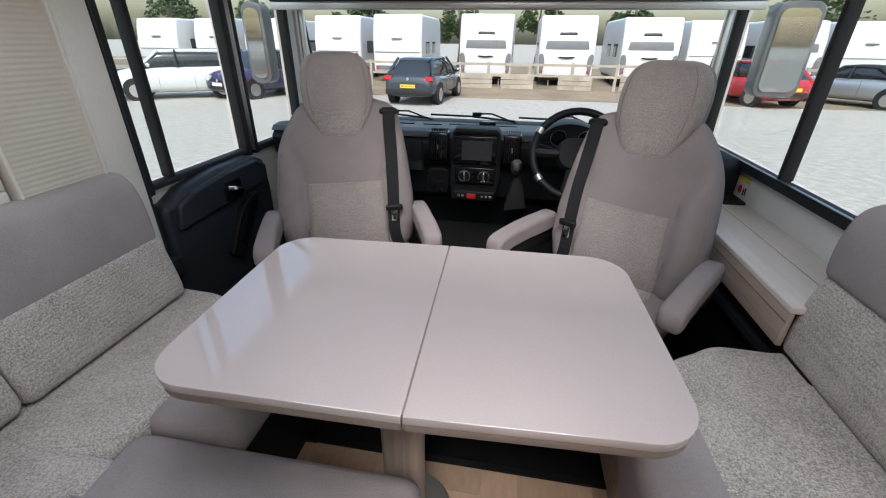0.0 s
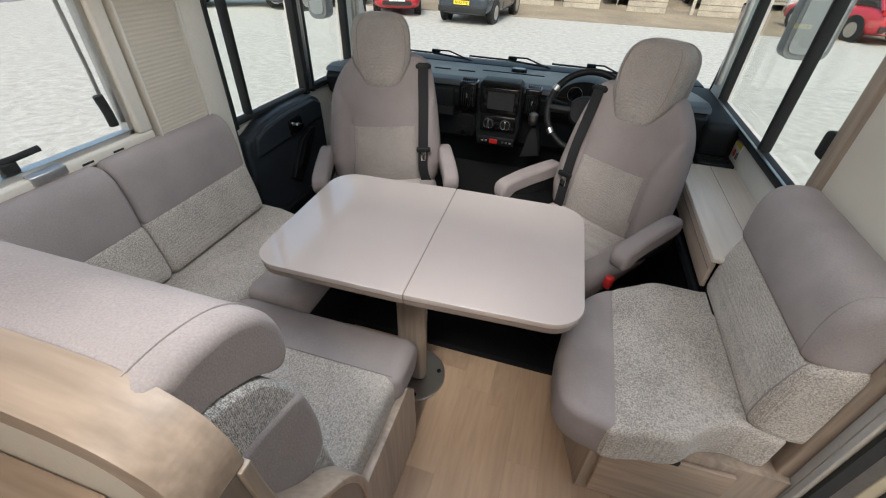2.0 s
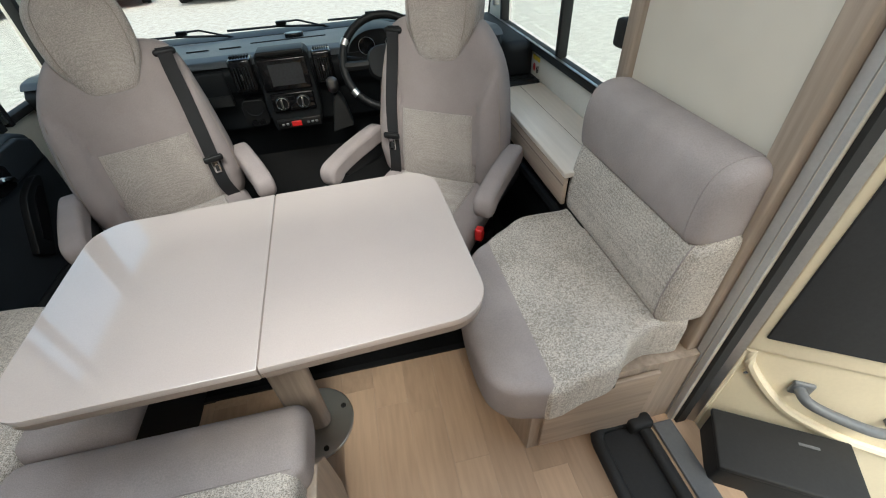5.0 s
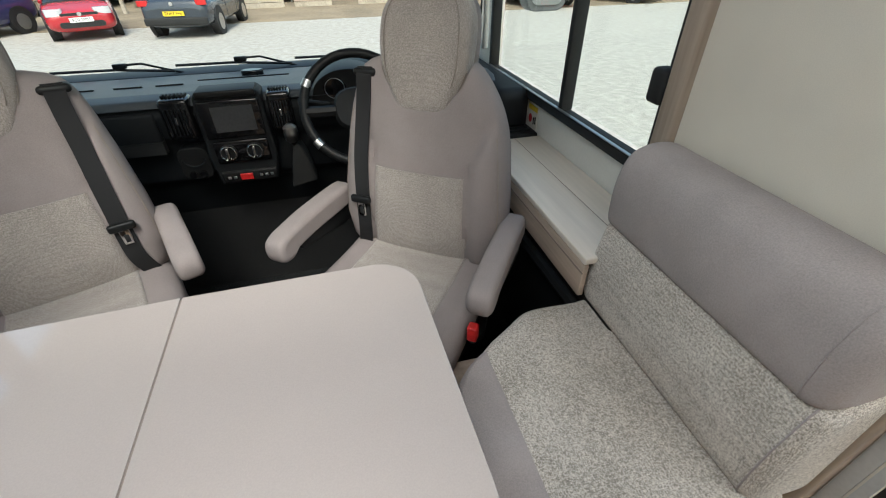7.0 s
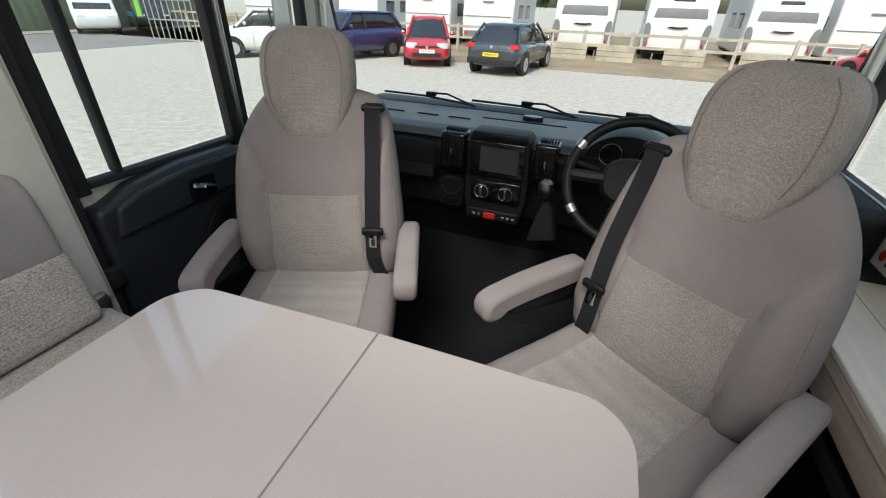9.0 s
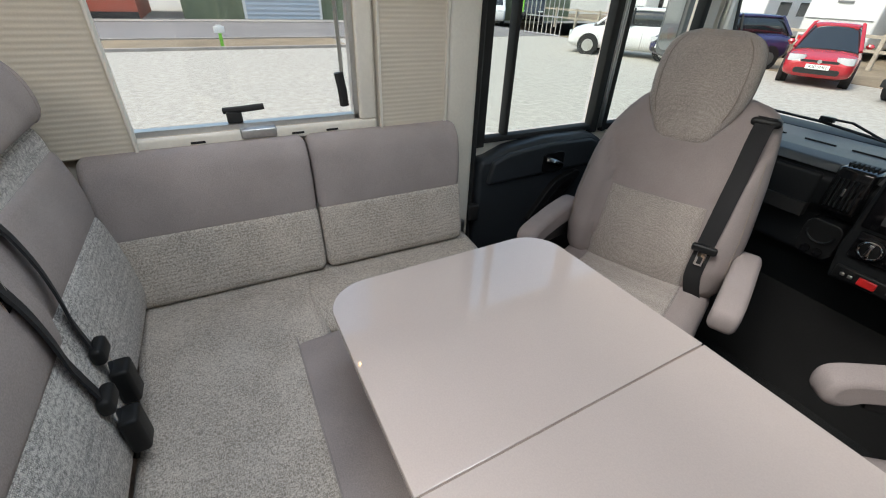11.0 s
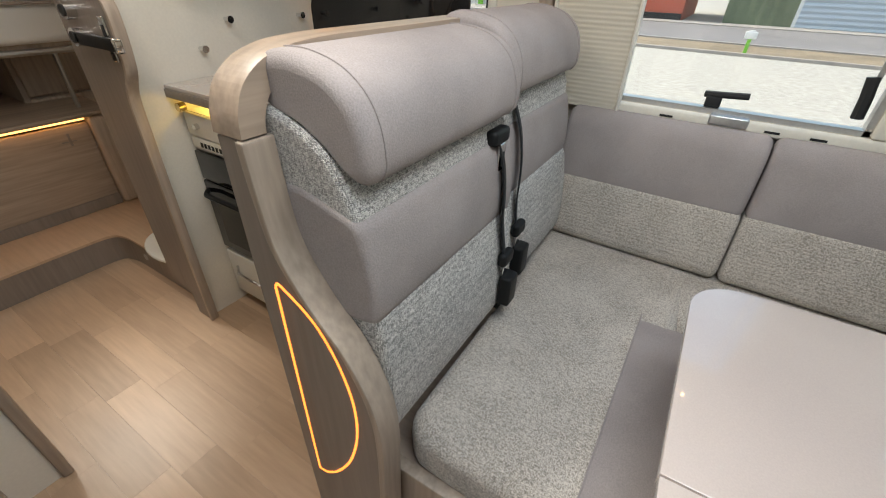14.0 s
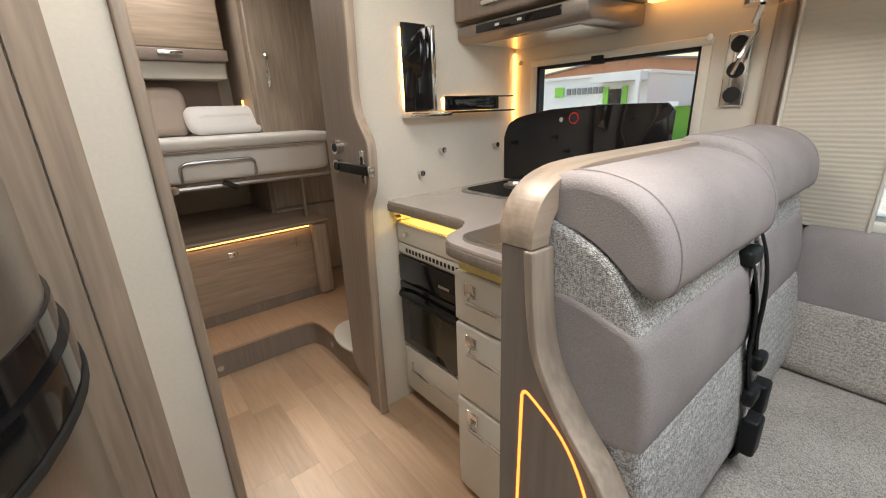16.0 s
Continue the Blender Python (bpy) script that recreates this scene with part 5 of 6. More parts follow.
def build_oven():
    o = thing("oven", "built-in black glass oven with white surround", "oven", (-.5, -1.37, .05))
    part("carcass", boxes((-1.0, -.362, -1.558, -1.06, .05, .812), (-1.0, -.42, -1.558, -1.06, .812, .861)), "white", o, smooth=False)
    part("top_drawer", rbox(-.36, -.345, -1.55, -1.07, .735, .812, .004), "white", o)
    kn = part("knob", tube([(-.345, -1.48, .775), (-.330, -1.48, .775)], .010, 10), "chrome", o, "chrome knob")
    part("latch_button", tube([(-.345, -1.525, .833), (-.322, -1.525, .833)], .014, 12), "brass", o, "round brass push button")
    v = part("vent", rbox(-.36, -.347, -1.55, -1.07, .69, .73, .003), "white", o)
    for i in range(20):
        part("slot", boxes((-.347, -.3455, -1.50 + i * .021, -1.488 + i * .021, .70, .716)), "rubber", v, smooth=False)
    part("control_strip", rbox(-.36, -.342, -1.55, -1.07, .575, .68, .004), "gloss", o)
    part("maker_plate", boxes((-.3418, -.341, -1.30, -1.24, .615, .625)), "alu", o, "small pale maker bar", smooth=False)
    d = part("door", rbox(-.36, -.34, -1.55, -1.07, .285, .57, .006), "gloss", o, "black glass door")
    part("handle", tube(smooth_line([(-.342, -1.53, .535), (-.312, -1.50, .53), (-.312, -1.12, .53), (-.342, -1.09, .535)], 4), .009, 8), "black", d)
    part("window", boxes((-.3398, -.3392, -1.50, -1.12, .32, .49)), material("oven_glass", (0.03, 0.028, 0.02), 0.05), d, smooth=False)
    k = part("lower_drawer", rbox(-.36, -.343, -1.55, -1.07, .06, .265, .004), "white", o)
    part("handle", tube([(-.343, -1.50, .20), (-.325, -1.48, .18), (-.325, -1.12, .18), (-.343, -1.10, .18)], .006, 8), "chrome", k)
build_oven()

def build_drawers():
    u = thing("drawer_unit", "white kitchen drawer unit with chrome pulls", "cabinet", (-.4, -.84, 0))
    part("carcass", boxes((-1.0, -.222, -1.045, -.63, .0, .745)), "white", u, smooth=False)
    for z0, z1 in ((.645, .80), (.385, .64), (.03, .38)):
        d = part("drawer_front", rbox(-.22, -.198, -1.045, -.632, z0, z1 - .004, .008), "white", u)
        part("pull", tube([(-.198, -.98, z1 - .055), (-.178, -.97, z1 - .075), (-.178, -.80, z1 - .075), (-.198, -.79, z1 - .055)], .006, 8), "chrome", d, "chrome bar pull")
        part("pull_plate", rbox(-.199, -.194, -1.0, -.955, z1 - .07, z1 - .03, .003), "chrome", d)
    # the yellow of the strip light is put into the tray's base colour
    part("lit_tray", rbox(-.5, -.20, -1.03, -.64, .80, .842, .01), material("yellow_lit_tray", (0.62, 0.52, 0.20), 0.4), u, "tray with the strip's yellow light put into its colour")
build_drawers()
single("kitchen_light_strip", boxes((-.415, -.40, -1.54, -1.08, .852, .860)), "ledyellow", "yellow light strip under the worktop edge", "light strip", smooth=False)
single("drawer_light_strip", boxes((-.30, -.23, -1.02, -.66, .855, .860)), "ledyellow", "yellow light strip above the drawers", "light strip", smooth=False)

def build_wall_units():
    t = thing("wall_mirror_unit", "tall black glass panel with chrome shelf, backlit", "wall panel", (-.46, -1.54, 1.36))
    part("glass", rbox(-.515, -.41, -1.540, -1.530, 1.215, 1.51, .003), "gloss", t)
    part("chrome_side", rbox(-.535, -.515, -1.55, -1.50, 1.215, 1.505, .005), "chrome", t)
    part("shelf", rbox(-.60, -.405, -1.555, -1.49, 1.196, 1.21, .004), "chrome", t, "chrome shelf")
    part("backlight", boxes((-.510, -.418, -1.559, -1.556, 1.23, 1.495)), "ledback", t, "warm backlight", smooth=False)
    s = thing("spice_shelf", "black and chrome wall shelf, backlit", "shelf", (-.75, -1.53, 1.24))
    part("back", rbox(-.90, -.60, -1.540, -1.530, 1.215, 1.27, .003), "gloss", s)
    part("shelf", rbox(-.94, -.60, -1.545, -1.47, 1.205, 1.212, .002), "gloss", s)
    part("shelf", rbox(-.94, -.66, -1.545, -1.48, 1.262, 1.268, .002), "gloss", s)
    part("backlight", boxes((-.895, -.605, -1.559, -1.556, 1.222, 1.262)), "ledback", s, "warm backlight", smooth=False)
    for x, z in ((-.47, .987), (-.583, 1.066), (-.893, 1.063)):
        k = thing("wall_hook", "small round chrome wall hook", "hook", (x, -1.55, z), group="chrome wall hooks")
        part("stem", tube([(x, -1.56, z), (x, -1.535, z)], .007, 10), "chrome", k)
        part("cap", tube([(x, -1.535, z), (x, -1.528, z)], .0115, 12), "chrome", k)
build_wall_units()

def build_hood():
    h = thing("cooker_hood", "grey brown cooker hood under the wall cupboard", "cooker hood", (-.88, -1.25, 1.46))
    part("body", prism([(WL + .004, 1.465), (-.72, 1.455), (-.69, 1.475), (-.69, 1.515), (WL + .004, 1.53)], 'y', -1.556, -.99, .008, 2), "hoodgrey", h)
    part("control_bar", rbox(-.70, -.685, -1.45, -1.08, 1.48, 1.508, .004), "gloss", h)
    for y in (-1.35, -1.25):
        part("button", boxes((-.685, -.683, y, y + .02, 1.49, 1.498)), "chrome", h, smooth=False)
    part("filter", boxes((-1.0, -.74, -1.5, -1.05, 1.452, 1.457)), "steel", h, smooth=False)
    c = thing("wall_cupboard", "taupe and cream kitchen wall cupboard", "cabinet", (-.85, -1.2, 1.54))
    part("body", rbox(WL, -.70, -1.556, -.60, 1.535, 1.97, .006), "cream", c)
    part("front", rbox(-.70, -.675, -1.556, -.99, 1.53, 1.97, .01), "taupe", c, "taupe door")
    part("handle", rbox(-.675, -.66, -1.40, -1.20, 1.56, 1.575, .004), "chrome", c)
    single("cupboard_light_strip", boxes((-1.03, -1.0, -.97, -.62, 1.526, 1.533)), "led", "warm light strip under the wall cupboard", "light strip", smooth=False)
    single("corner_light_strip", boxes((-1.03, -1.02, -1.557, -1.545, .95, 1.44)), "led", "upright warm light strip in the corner", "light strip", smooth=False)
build_hood()

def build_kitchen_window():
    w = thing("window_5", "kitchen window in a cream frame", "window", (WL, -1.13, 1.0), kind="structure")
    y0, y1, z0, z1 = -1.44, -.80, 1.0, 1.378
    for f in ((y0 - .03, y1 + .03, z1, z1 + .025), (y0 - .03, y1 + .03, z0 - .03, z0), (y0 - .03, y0, z0, z1), (y1, y1 + .03, z0, z1)):
        part("window_frame", rbox(WL - .004, WL + .008, *f, .004), "cream", w)
    for f in ((y0, y1, z1 - .012, z1), (y0, y0 + .014, z0, z1), (y1 - .01, y1, z0, z1)):
        part("seal", boxes((WL - .035, WL - .002, *f)), "rubber", w, smooth=False)
    part("catch", rbox(WL - .01, WL + .015, -1.18, -1.13, 1.36, 1.39, .004), "rubber", w)
    g = part("pane", boxes((WL - .05, WL - .045, y0 - .01, y1 + .01, z0, z1)), "pane", w, smooth=False)
    g.visible_shadow = False
build_kitchen_window()

def build_sockets():
    s = thing("socket_strip", "chrome triple socket plate on the wall", "socket", (WL + .01, -.69, 1.2))
    part("plate", rbox(WL + .001, WL + .012, -.728, -.662, 1.195, 1.405, .006), "chrome", s)
    for z in (1.23, 1.30, 1.37):
        part("socket", tube([(WL + .012, -.695, z), (WL + .016, -.695, z)], .023, 16), "rubber", s)
    part("cable_loop", tube([(WL + .02, -.70, 1.29), (WL + .045, -.68, 1.33), (WL + .03, -.655, 1.40), (WL + .05, -.645, 1.44)], .007, 8), "chrome", s)
    single("wall_button", tube([(WL, -.78, 1.40), (WL + .01, -.78, 1.40)], .010, 10), "chrome", "small chrome wall button", "button")
    single("wall_button", tube([(WL, -1.525, 1.40), (WL + .01, -1.525, 1.40)], .009, 10), "chrome", "small chrome wall button", "button")
    l = thing("spotlight", "chrome swivel spotlight under the locker", "lamp", (-.93, -.60, 1.45))
    part("base", tube([(-.93, -.63, 1.468), (-.93, -.63, 1.45)], .045, 20), "chrome", l)
    part("stem", tube([(-.93, -.63, 1.45), (-.945, -.645, 1.41)], .008, 8), "chrome", l)
build_sockets()

# ---- right of the aisle ----
def build_right_units():
    structure("bathroom_wall", boxes((.415, WR, -1.36, -1.30, 0, 1.98)), "cream", "cream washroom wall panel", "wall", smooth=False)
    structure("trim_4", rbox(.388, .414, -1.365, -1.285, 0, 1.98, .006), "wood", "oak edge trim of the washroom wall", "trim")
    structure("trim_5", boxes((.512, .572, -1.30, -1.282, 0, 1.98)), "wood", "oak upright trim beside the tall cupboard", "trim", smooth=False)
    structure("trim_6", boxes((.576, .66, -1.30, -1.27, 0, 1.98)), "wood", "oak side panel of the fridge housing", "trim", smooth=False)
    f = thing("fridge", "dark metallic bowed fridge with black handle", "fridge", (.8, -1.0, 0))
    part("housing", boxes((.675, WR, -1.298, -.70, 0, 1.98)), "wood", f, "oak fridge housing", smooth=False)
    n, rings = 10, []
    for z in (.12, .14, .8, 1.4, 1.42):
        d = .0 if z in (.12, 1.42) else .012
        rings.append([(.668 - d - .055 * math.sin(math.pi * i / n) ** .8, -1.26 + .52 * i / n, z) for i in range(n + 1)] + [(.672, -.74, z), (.672, -1.26, z)])
    part("door", loft(rings), "fridgegrey", f, "dark bowed fridge door")
    ring = [(.668 - .062 * math.sin(math.pi * i / n) ** .8, -1.26 + .52 * i / n) for i in range(n + 1)]
    for z0, z1, r, mat, lab in ((.985, 1.0, .004, "chrome", "thin bright trim over the handle"), (.93, .984, .012, "gloss", "black bowed handle band"), (.865, .93, .020, "gloss", "black grip shell"), (.852, .864, .024, "rubber", "dark lower lip")):
        part("handle_band", loft([[(x - r, y, z) for x, y in ring] + [(.668, -.745, z), (.668, -1.255, z)] for z in (z0, z1)]), mat, f, lab)
build_right_units()

# ---- entrance door ----
def build_entrance():
    # hung at its front edge and standing ajar
    L = dict(world=False)
    d = thing("entrance_door", "cream moulded entrance door standing ajar with a dark blind", "door", (1.10, .012, 0), 58)
    part("leaf", rbox(.012, .045, -.66, -.012, -.18, 1.85, .012), "creamdoor", d, **L)
    part("edge_profile", boxes((.004, .011, -.03, -.002, -.18, 1.85)), "alu", d, "aluminium edge profile", smooth=False, **L)
    part("blind_frame", prism([(-.03, .40), (-.63, .40), (-.63, 1.78), (-.03, 1.78)], 'x', .002, .012, .004), "creamdoor", d, "raised blind frame", **L)
    part("blind", rbox(-.004, .004, -.605, -.052, .455, 1.75, .003), material("dark_blind", (0.018, 0.019, 0.021), 0.75), d, "dark window blind", **L)
    part("grab_handle", tube(smooth_line([(.012, -.195, .285), (-.03, -.205, .282), (-.045, -.26, .27), (-.048, -.35, .25), (-.03, -.41, .235), (.012, -.42, .232)], 4), .014, 10), "alugrey", d, "grey grab handle", **L)
    part("handle_foot", rbox(.0, .013, -.225, -.175, .26, .31, .006), "alugrey", d, **L)
    part("moulding", tube(smooth_line([(.010, -.045, .395), (.008, -.06, .34), (.008, -.13, .25), (.008, -.22, .17), (.008, -.40, .10), (.008, -.62, .08)], 4), .014, 8), "creamdoor", d, **L)
    part("inner_lip", tube([(.010, -.036, -.12), (.010, -.036, .39)], .009, 8), "creamdoor", d, **L)
    part("lock_screw", tube([(.012, -.065, .30), (.004, -.065, .30)], .006, 8), "chrome", d, **L)
    w = thing("waste_bin", "black plastic waste bin hung on the entrance door", "bin", (1.10, .012, 0), 58)
    part("body", prism([(-.165, -.15), (-.012, -.15), (-.012, .10), (-.185, .10)], 'y', -.38, -.045, .012, 3), "rubber", w, **L)
    part("lid", rbox(-.19, -.010, -.385, -.04, .103, .122, .006), "rubber", w, **L)
    part("lid_mark", boxes((-.06, -.052, -.30, -.25, .122, .1232)), "alugrey", w, smooth=False, **L)
    structure("door_frame", boxes((1.056, 1.10, .020, .0355, -.06, 1.9), (1.056, 1.10, .040, .0625, -.06, 1.9), (1.056, 1.10, -.72, -.66, -.06, 1.9)), "framealu", "aluminium entrance door frame", "trim", smooth=False)
    structure("frame_gap", boxes((1.062, 1.10, .0355, .040, -.06, 1.9)), "rubber", "dark groove in the door frame", "trim", smooth=False)
    structure("door_seal", boxes((1.070, 1.102, .008, .020, -.10, 1.9)), "rubber", "black rubber door seal", "trim", smooth=False)
    structure("trim_7", rbox(1.025, 1.062, .064, .12, 0, 1.9, .006), "wood", "oak upright trim beside the entrance", "trim")
    s = thing("step_well", "black moulded entrance step tray", "step", (.92, -.3, 0))
    part("tray", prism(rrect(.79, .950, -.66, .045, .05), 'z', .001, .008, .002), "rubber", s)
    part("rim", tube([(x, y, .020) for x, y in rrect(.79, .950, -.66, .045, .05)], .02, 10, True), "rubber", s)
    part("corner_block", rbox(.90, .975, .0, .045, .012, .06, .012), "rubber", s)
    structure("door_sill", rbox(.99, 1.055, -.66, .02, .0005, .014, .004), "alugrey", "dark entrance sill", "trim")
build_entrance()

# ---- rear room ----
def build_rear():
    structure("rear_step", prism([(-.24, -1.62), (WL, -1.62), (WL, -3.4), (1.06, -3.4), (1.06, -2.30), (-.14, -2.30)] + smooth_line([(-.14, -2.30), (-.21, -2.285), (-.235, -2.22), (-.24, -2.15)], 4), 'z', 0, .128), "taupe", "taupe riser of the raised rear floor", "floor", smooth=False)
    structure("rear_floor", prism([(-.235, -1.63), (WL, -1.63), (WL, -3.4), (1.06, -3.4), (1.06, -2.295), (-.14, -2.295)] + smooth_line([(-.14, -2.295), (-.205, -2.28), (-.23, -2.22), (-.235, -2.15)], 4), 'z', .128, .14), "plank", "oak vinyl on the raised rear floor", "floor", smooth=False)
    for p in ((.262, -2.298, .05), (-.243, -2.1, .065)):
        single("step_socket", tube([p, (p[0] + (.006 if p[0] < 0 else 0), p[1] + (.006 if p[0] > 0 else 0), p[2])], .016, 10), "steel", "small round fitting in the step riser", "fitting")
    m = thing("shower_mat", "white pebbled shower mat on the raised floor", "mat", (-.28, -2.0, .14))
    part("mat", prism([(-.34 + .13 * math.cos(a / 16 * math.pi), -1.93 + .2 * math.sin(a / 16 * math.pi)) for a in range(32)], 'z', .1405, .155, .005), "white", m)
    bb = thing("bed_storage_box", "oak storage box under the bed with warm strip light", "cabinet", (-.1, -2.8, .14))
    part("front", rbox(-.40, 1.04, -2.62, -2.60, .142, .575, .004), "woodx", bb)
    part("upright", rbox(-.50, -.402, -2.64, -2.57, .142, .60, .02), "wood", bb)
    part("shelf", rbox(-.52, 1.04, -3.38, -2.56, .602, .626, .01), "woodx", bb, "oak shelf over the base")
    part("plinth", boxes((-.40, 1.04, -2.598, -2.592, .142, .20)), "taupe", bb, smooth=False)
    part("light_strip", boxes((-.39, 1.0, -2.597, -2.585, .590, .600)), "led", bb, "warm light strip", smooth=False)
    part("latch", rbox(.02, .07, -2.60, -2.588, .50, .53, .004), "chrome", bb, "chrome latch")
    part("motif", boxes((-.33, -.27, -2.599, -2.5975, .50, .505), (-.31, -.30, -2.599, -2.5975, .48, .54)), "taupe", bb, smooth=False)
    b = thing("bed", "raised bed with white bedding on a metal frame", "bed", (.2, -3.0, .86))
    part("mattress", soft(rrect(-.58, 1.0, -3.36, -2.57, .08), 'z', .92, 1.075, .03, 4), "sheet", b)
    part("cover", soft(rrect(-.60, 1.01, -3.37, -2.548, .09), 'z', 1.075, 1.128, .022, 4), "sheet", b, "folded white cover")
    part("welt", tube([(x, y, 1.072) for x, y in rrect(-.600, 1.015, -3.37, -2.552, .09)], .006, 6, True), "pillow", b)
    part("frame_tube", tube([(-.57, -3.3, .885), (-.57, -2.62, .885), (1.0, -2.60, .90)], .014, 8), "alu", b)
    part("slat_board", boxes((-.56, 1.0, -3.36, -2.62, .895, .918)), "wood", b, smooth=False)
    part("side_rail", tube(smooth_line([(.20, -2.565, .93), (.20, -2.55, 1.0), (.16, -2.548, 1.02), (-.10, -2.548, 1.02), (-.14, -2.55, 1.0), (-.14, -2.565, .93)], 4), .008, 8), "steel", b, "bent steel mattress rail")
    part("strut", tube([(-.42, -2.68, .62), (-.42, -2.68, .89)], .010, 8), "steel", b)
    part("winding_handle", tube([(.02, -2.59, .91), (-.04, -2.57, .875)], .014, 8), "rubber", b, "black winding handle")
    part("caster", tube([(.245, -2.56, .90), (.245, -2.54, .90)], .02, 10), "chrome", b)
    def stuffed(x0, x1, z0, z1, y, fat, lean):
        """A square pillow standing on edge and leaning back."""
        rows = []
        for k in range(13):
            a = -math.cos(math.pi * k / 12)
            t = math.sqrt(max(0, 1 - a * a)) ** .7
            rows.append([(x, y + a * fat * (.35 + .65 * (1 - abs((x - (x0 + x1) / 2) / (x1 - x0)) ** 2 * 2)) - lean * (z - z0), z) for x, z in shrunk(rrect(x0, x1, z0, z1, .06, 5), .05 * (1 - t))])
        return loft(rows)
    single("pillow", stuffed(.02, .50, 1.128, 1.40, -3.10, .075, .35), "pillow", "taupe pillow propped against the headboard", "pillow", group="pillows on the bed")
    single("pillow", stuffed(-.36, .06, 1.128, 1.29, -2.98, .085, .8), "sheet", "cream pillow slumped on the bed", "pillow", group="pillows on the bed")
    single("blanket_corner", loft([[(-.60, -2.62, z), (-.57 - .02, -2.56, z), (-.585 + (.95 - z) * .08, -2.5 - (z - .6) * .05, z), (-.61, -2.62, z)] for z in (1.06, .95, .85, .76)]), "sheet", "white bedding corner hanging from the bed", "blanket")
    o = thing("rear_locker", "oak overhead locker with a dark lower rail", "cabinet", (.3, -3.3, 1.5))
    part("front", rbox(-.22, 1.04, -3.30, -3.05, 1.59, 1.97, .01), "woodx", o)
    part("rail", rbox(-.23, 1.04, -3.32, -3.035, 1.53, 1.588, .006), "edge", o, "dark lower rail")
    part("handle", rbox(.0, .12, -3.034, -3.022, 1.555, 1.575, .004), "chrome", o, "chrome handle")
    part("under_panel", rbox(-.22, 1.04, -3.33, -3.10, 1.44, 1.528, .006), "white", o)
    part("light", boxes((-.2, .9, -3.06, -3.05, 1.972, 1.978)), "dimled", o, "warm strip along the top", smooth=False)
    part("headboard", boxes((-.22, 1.04, -3.39, -3.36, 1.06, 1.44)), "pillow", o, "taupe padded headboard", smooth=False)
    w = thing("wardrobe", "oak wardrobe with a chrome handle", "wardrobe", (-.5, -3.0, .14))
    part("body", boxes((-1.03, -.30, -3.38, -2.95, .142, 1.97)), "wood", w, smooth=False)
    part("door", rbox(-.86, -.32, -2.95, -2.93, .65, 1.95, .012), "wood", w)
    part("lower_door", rbox(-.86, -.32, -2.95, -2.93, .16, .64, .008), "wood", w)
    part("handle", tube(smooth_line([(-.40, -2.93, 1.58), (-.40, -2.905, 1.55), (-.40, -2.905, 1.42), (-.40, -2.93, 1.39)], 4), .010, 8), "chrome", w, "chrome bow handle")
    single("wardrobe_light", boxes((-.285, -.275, -3.1, -3.09, 1.16, 1.32)), "led", "short warm light strip beside the wardrobe", "light strip", smooth=False)
    structure("rear_curtain", prism([(-.80 + .0 + .012 * math.sin(i * 1.9), -2.9 + .02 * i) for i in range(41)] + [(-.83, -2.1), (-.83, -2.9)], 'z', .9, 1.9), "sheet", "white curtain at the rear window", "curtain")
    structure("washroom_partition", boxes((.42, .46, -2.30, -1.36, 0, 1.98)), "cream", "cream washroom side wall", "wall", smooth=False)
build_rear()

hatch = thing("floor_hatch", "flush oak floor hatch with a dark outline", "hatch", (.25, -.36, 0))
part("outline", tube([(x, y, .0006) for x, y in rrect(.10, .40, -.53, -.19, .07)], .0016, 6, True), "edge", hatch)
part("lid", prism(rrect(.102, .398, -.528, -.192, .068), 'z', .0002, .0008), "plank", hatch)

# ---- outside ----
structure("ground", boxes((-600, 600, -600, 600, GROUND - .3, GROUND)), "gravel", "pale gravel yard", "ground", smooth=False)
structure("earth_strip", boxes((-40, 40, 16.5, 40, GROUND, GROUND + .012)), "dirt", "bare brown earth by the fence", "ground", smooth=False)
structure("road", boxes((-27.0, -19.0, -80, 80, GROUND, GROUND + .012)), "asphalt", "grey asphalt access road", "road", smooth=False)
structure("verge", boxes((-19.0, -16.3, -60, 4.5, GROUND, GROUND + .03)), "dirt", "dry earth verge beside the road", "ground", smooth=False)
structure("kerb", boxes((-16.3, -16.15, -60, 4.5, GROUND, GROUND + .09), (-19.15, -19.0, -60, 9, GROUND, GROUND + .08)), "concrete", "low concrete kerb edging", "pavement", smooth=False)
structure("far_pavement", boxes((-28.6, -27.0, -60, 60, GROUND, GROUND + .05)), "concrete", "pale paved apron before the shed", "pavement", smooth=False)


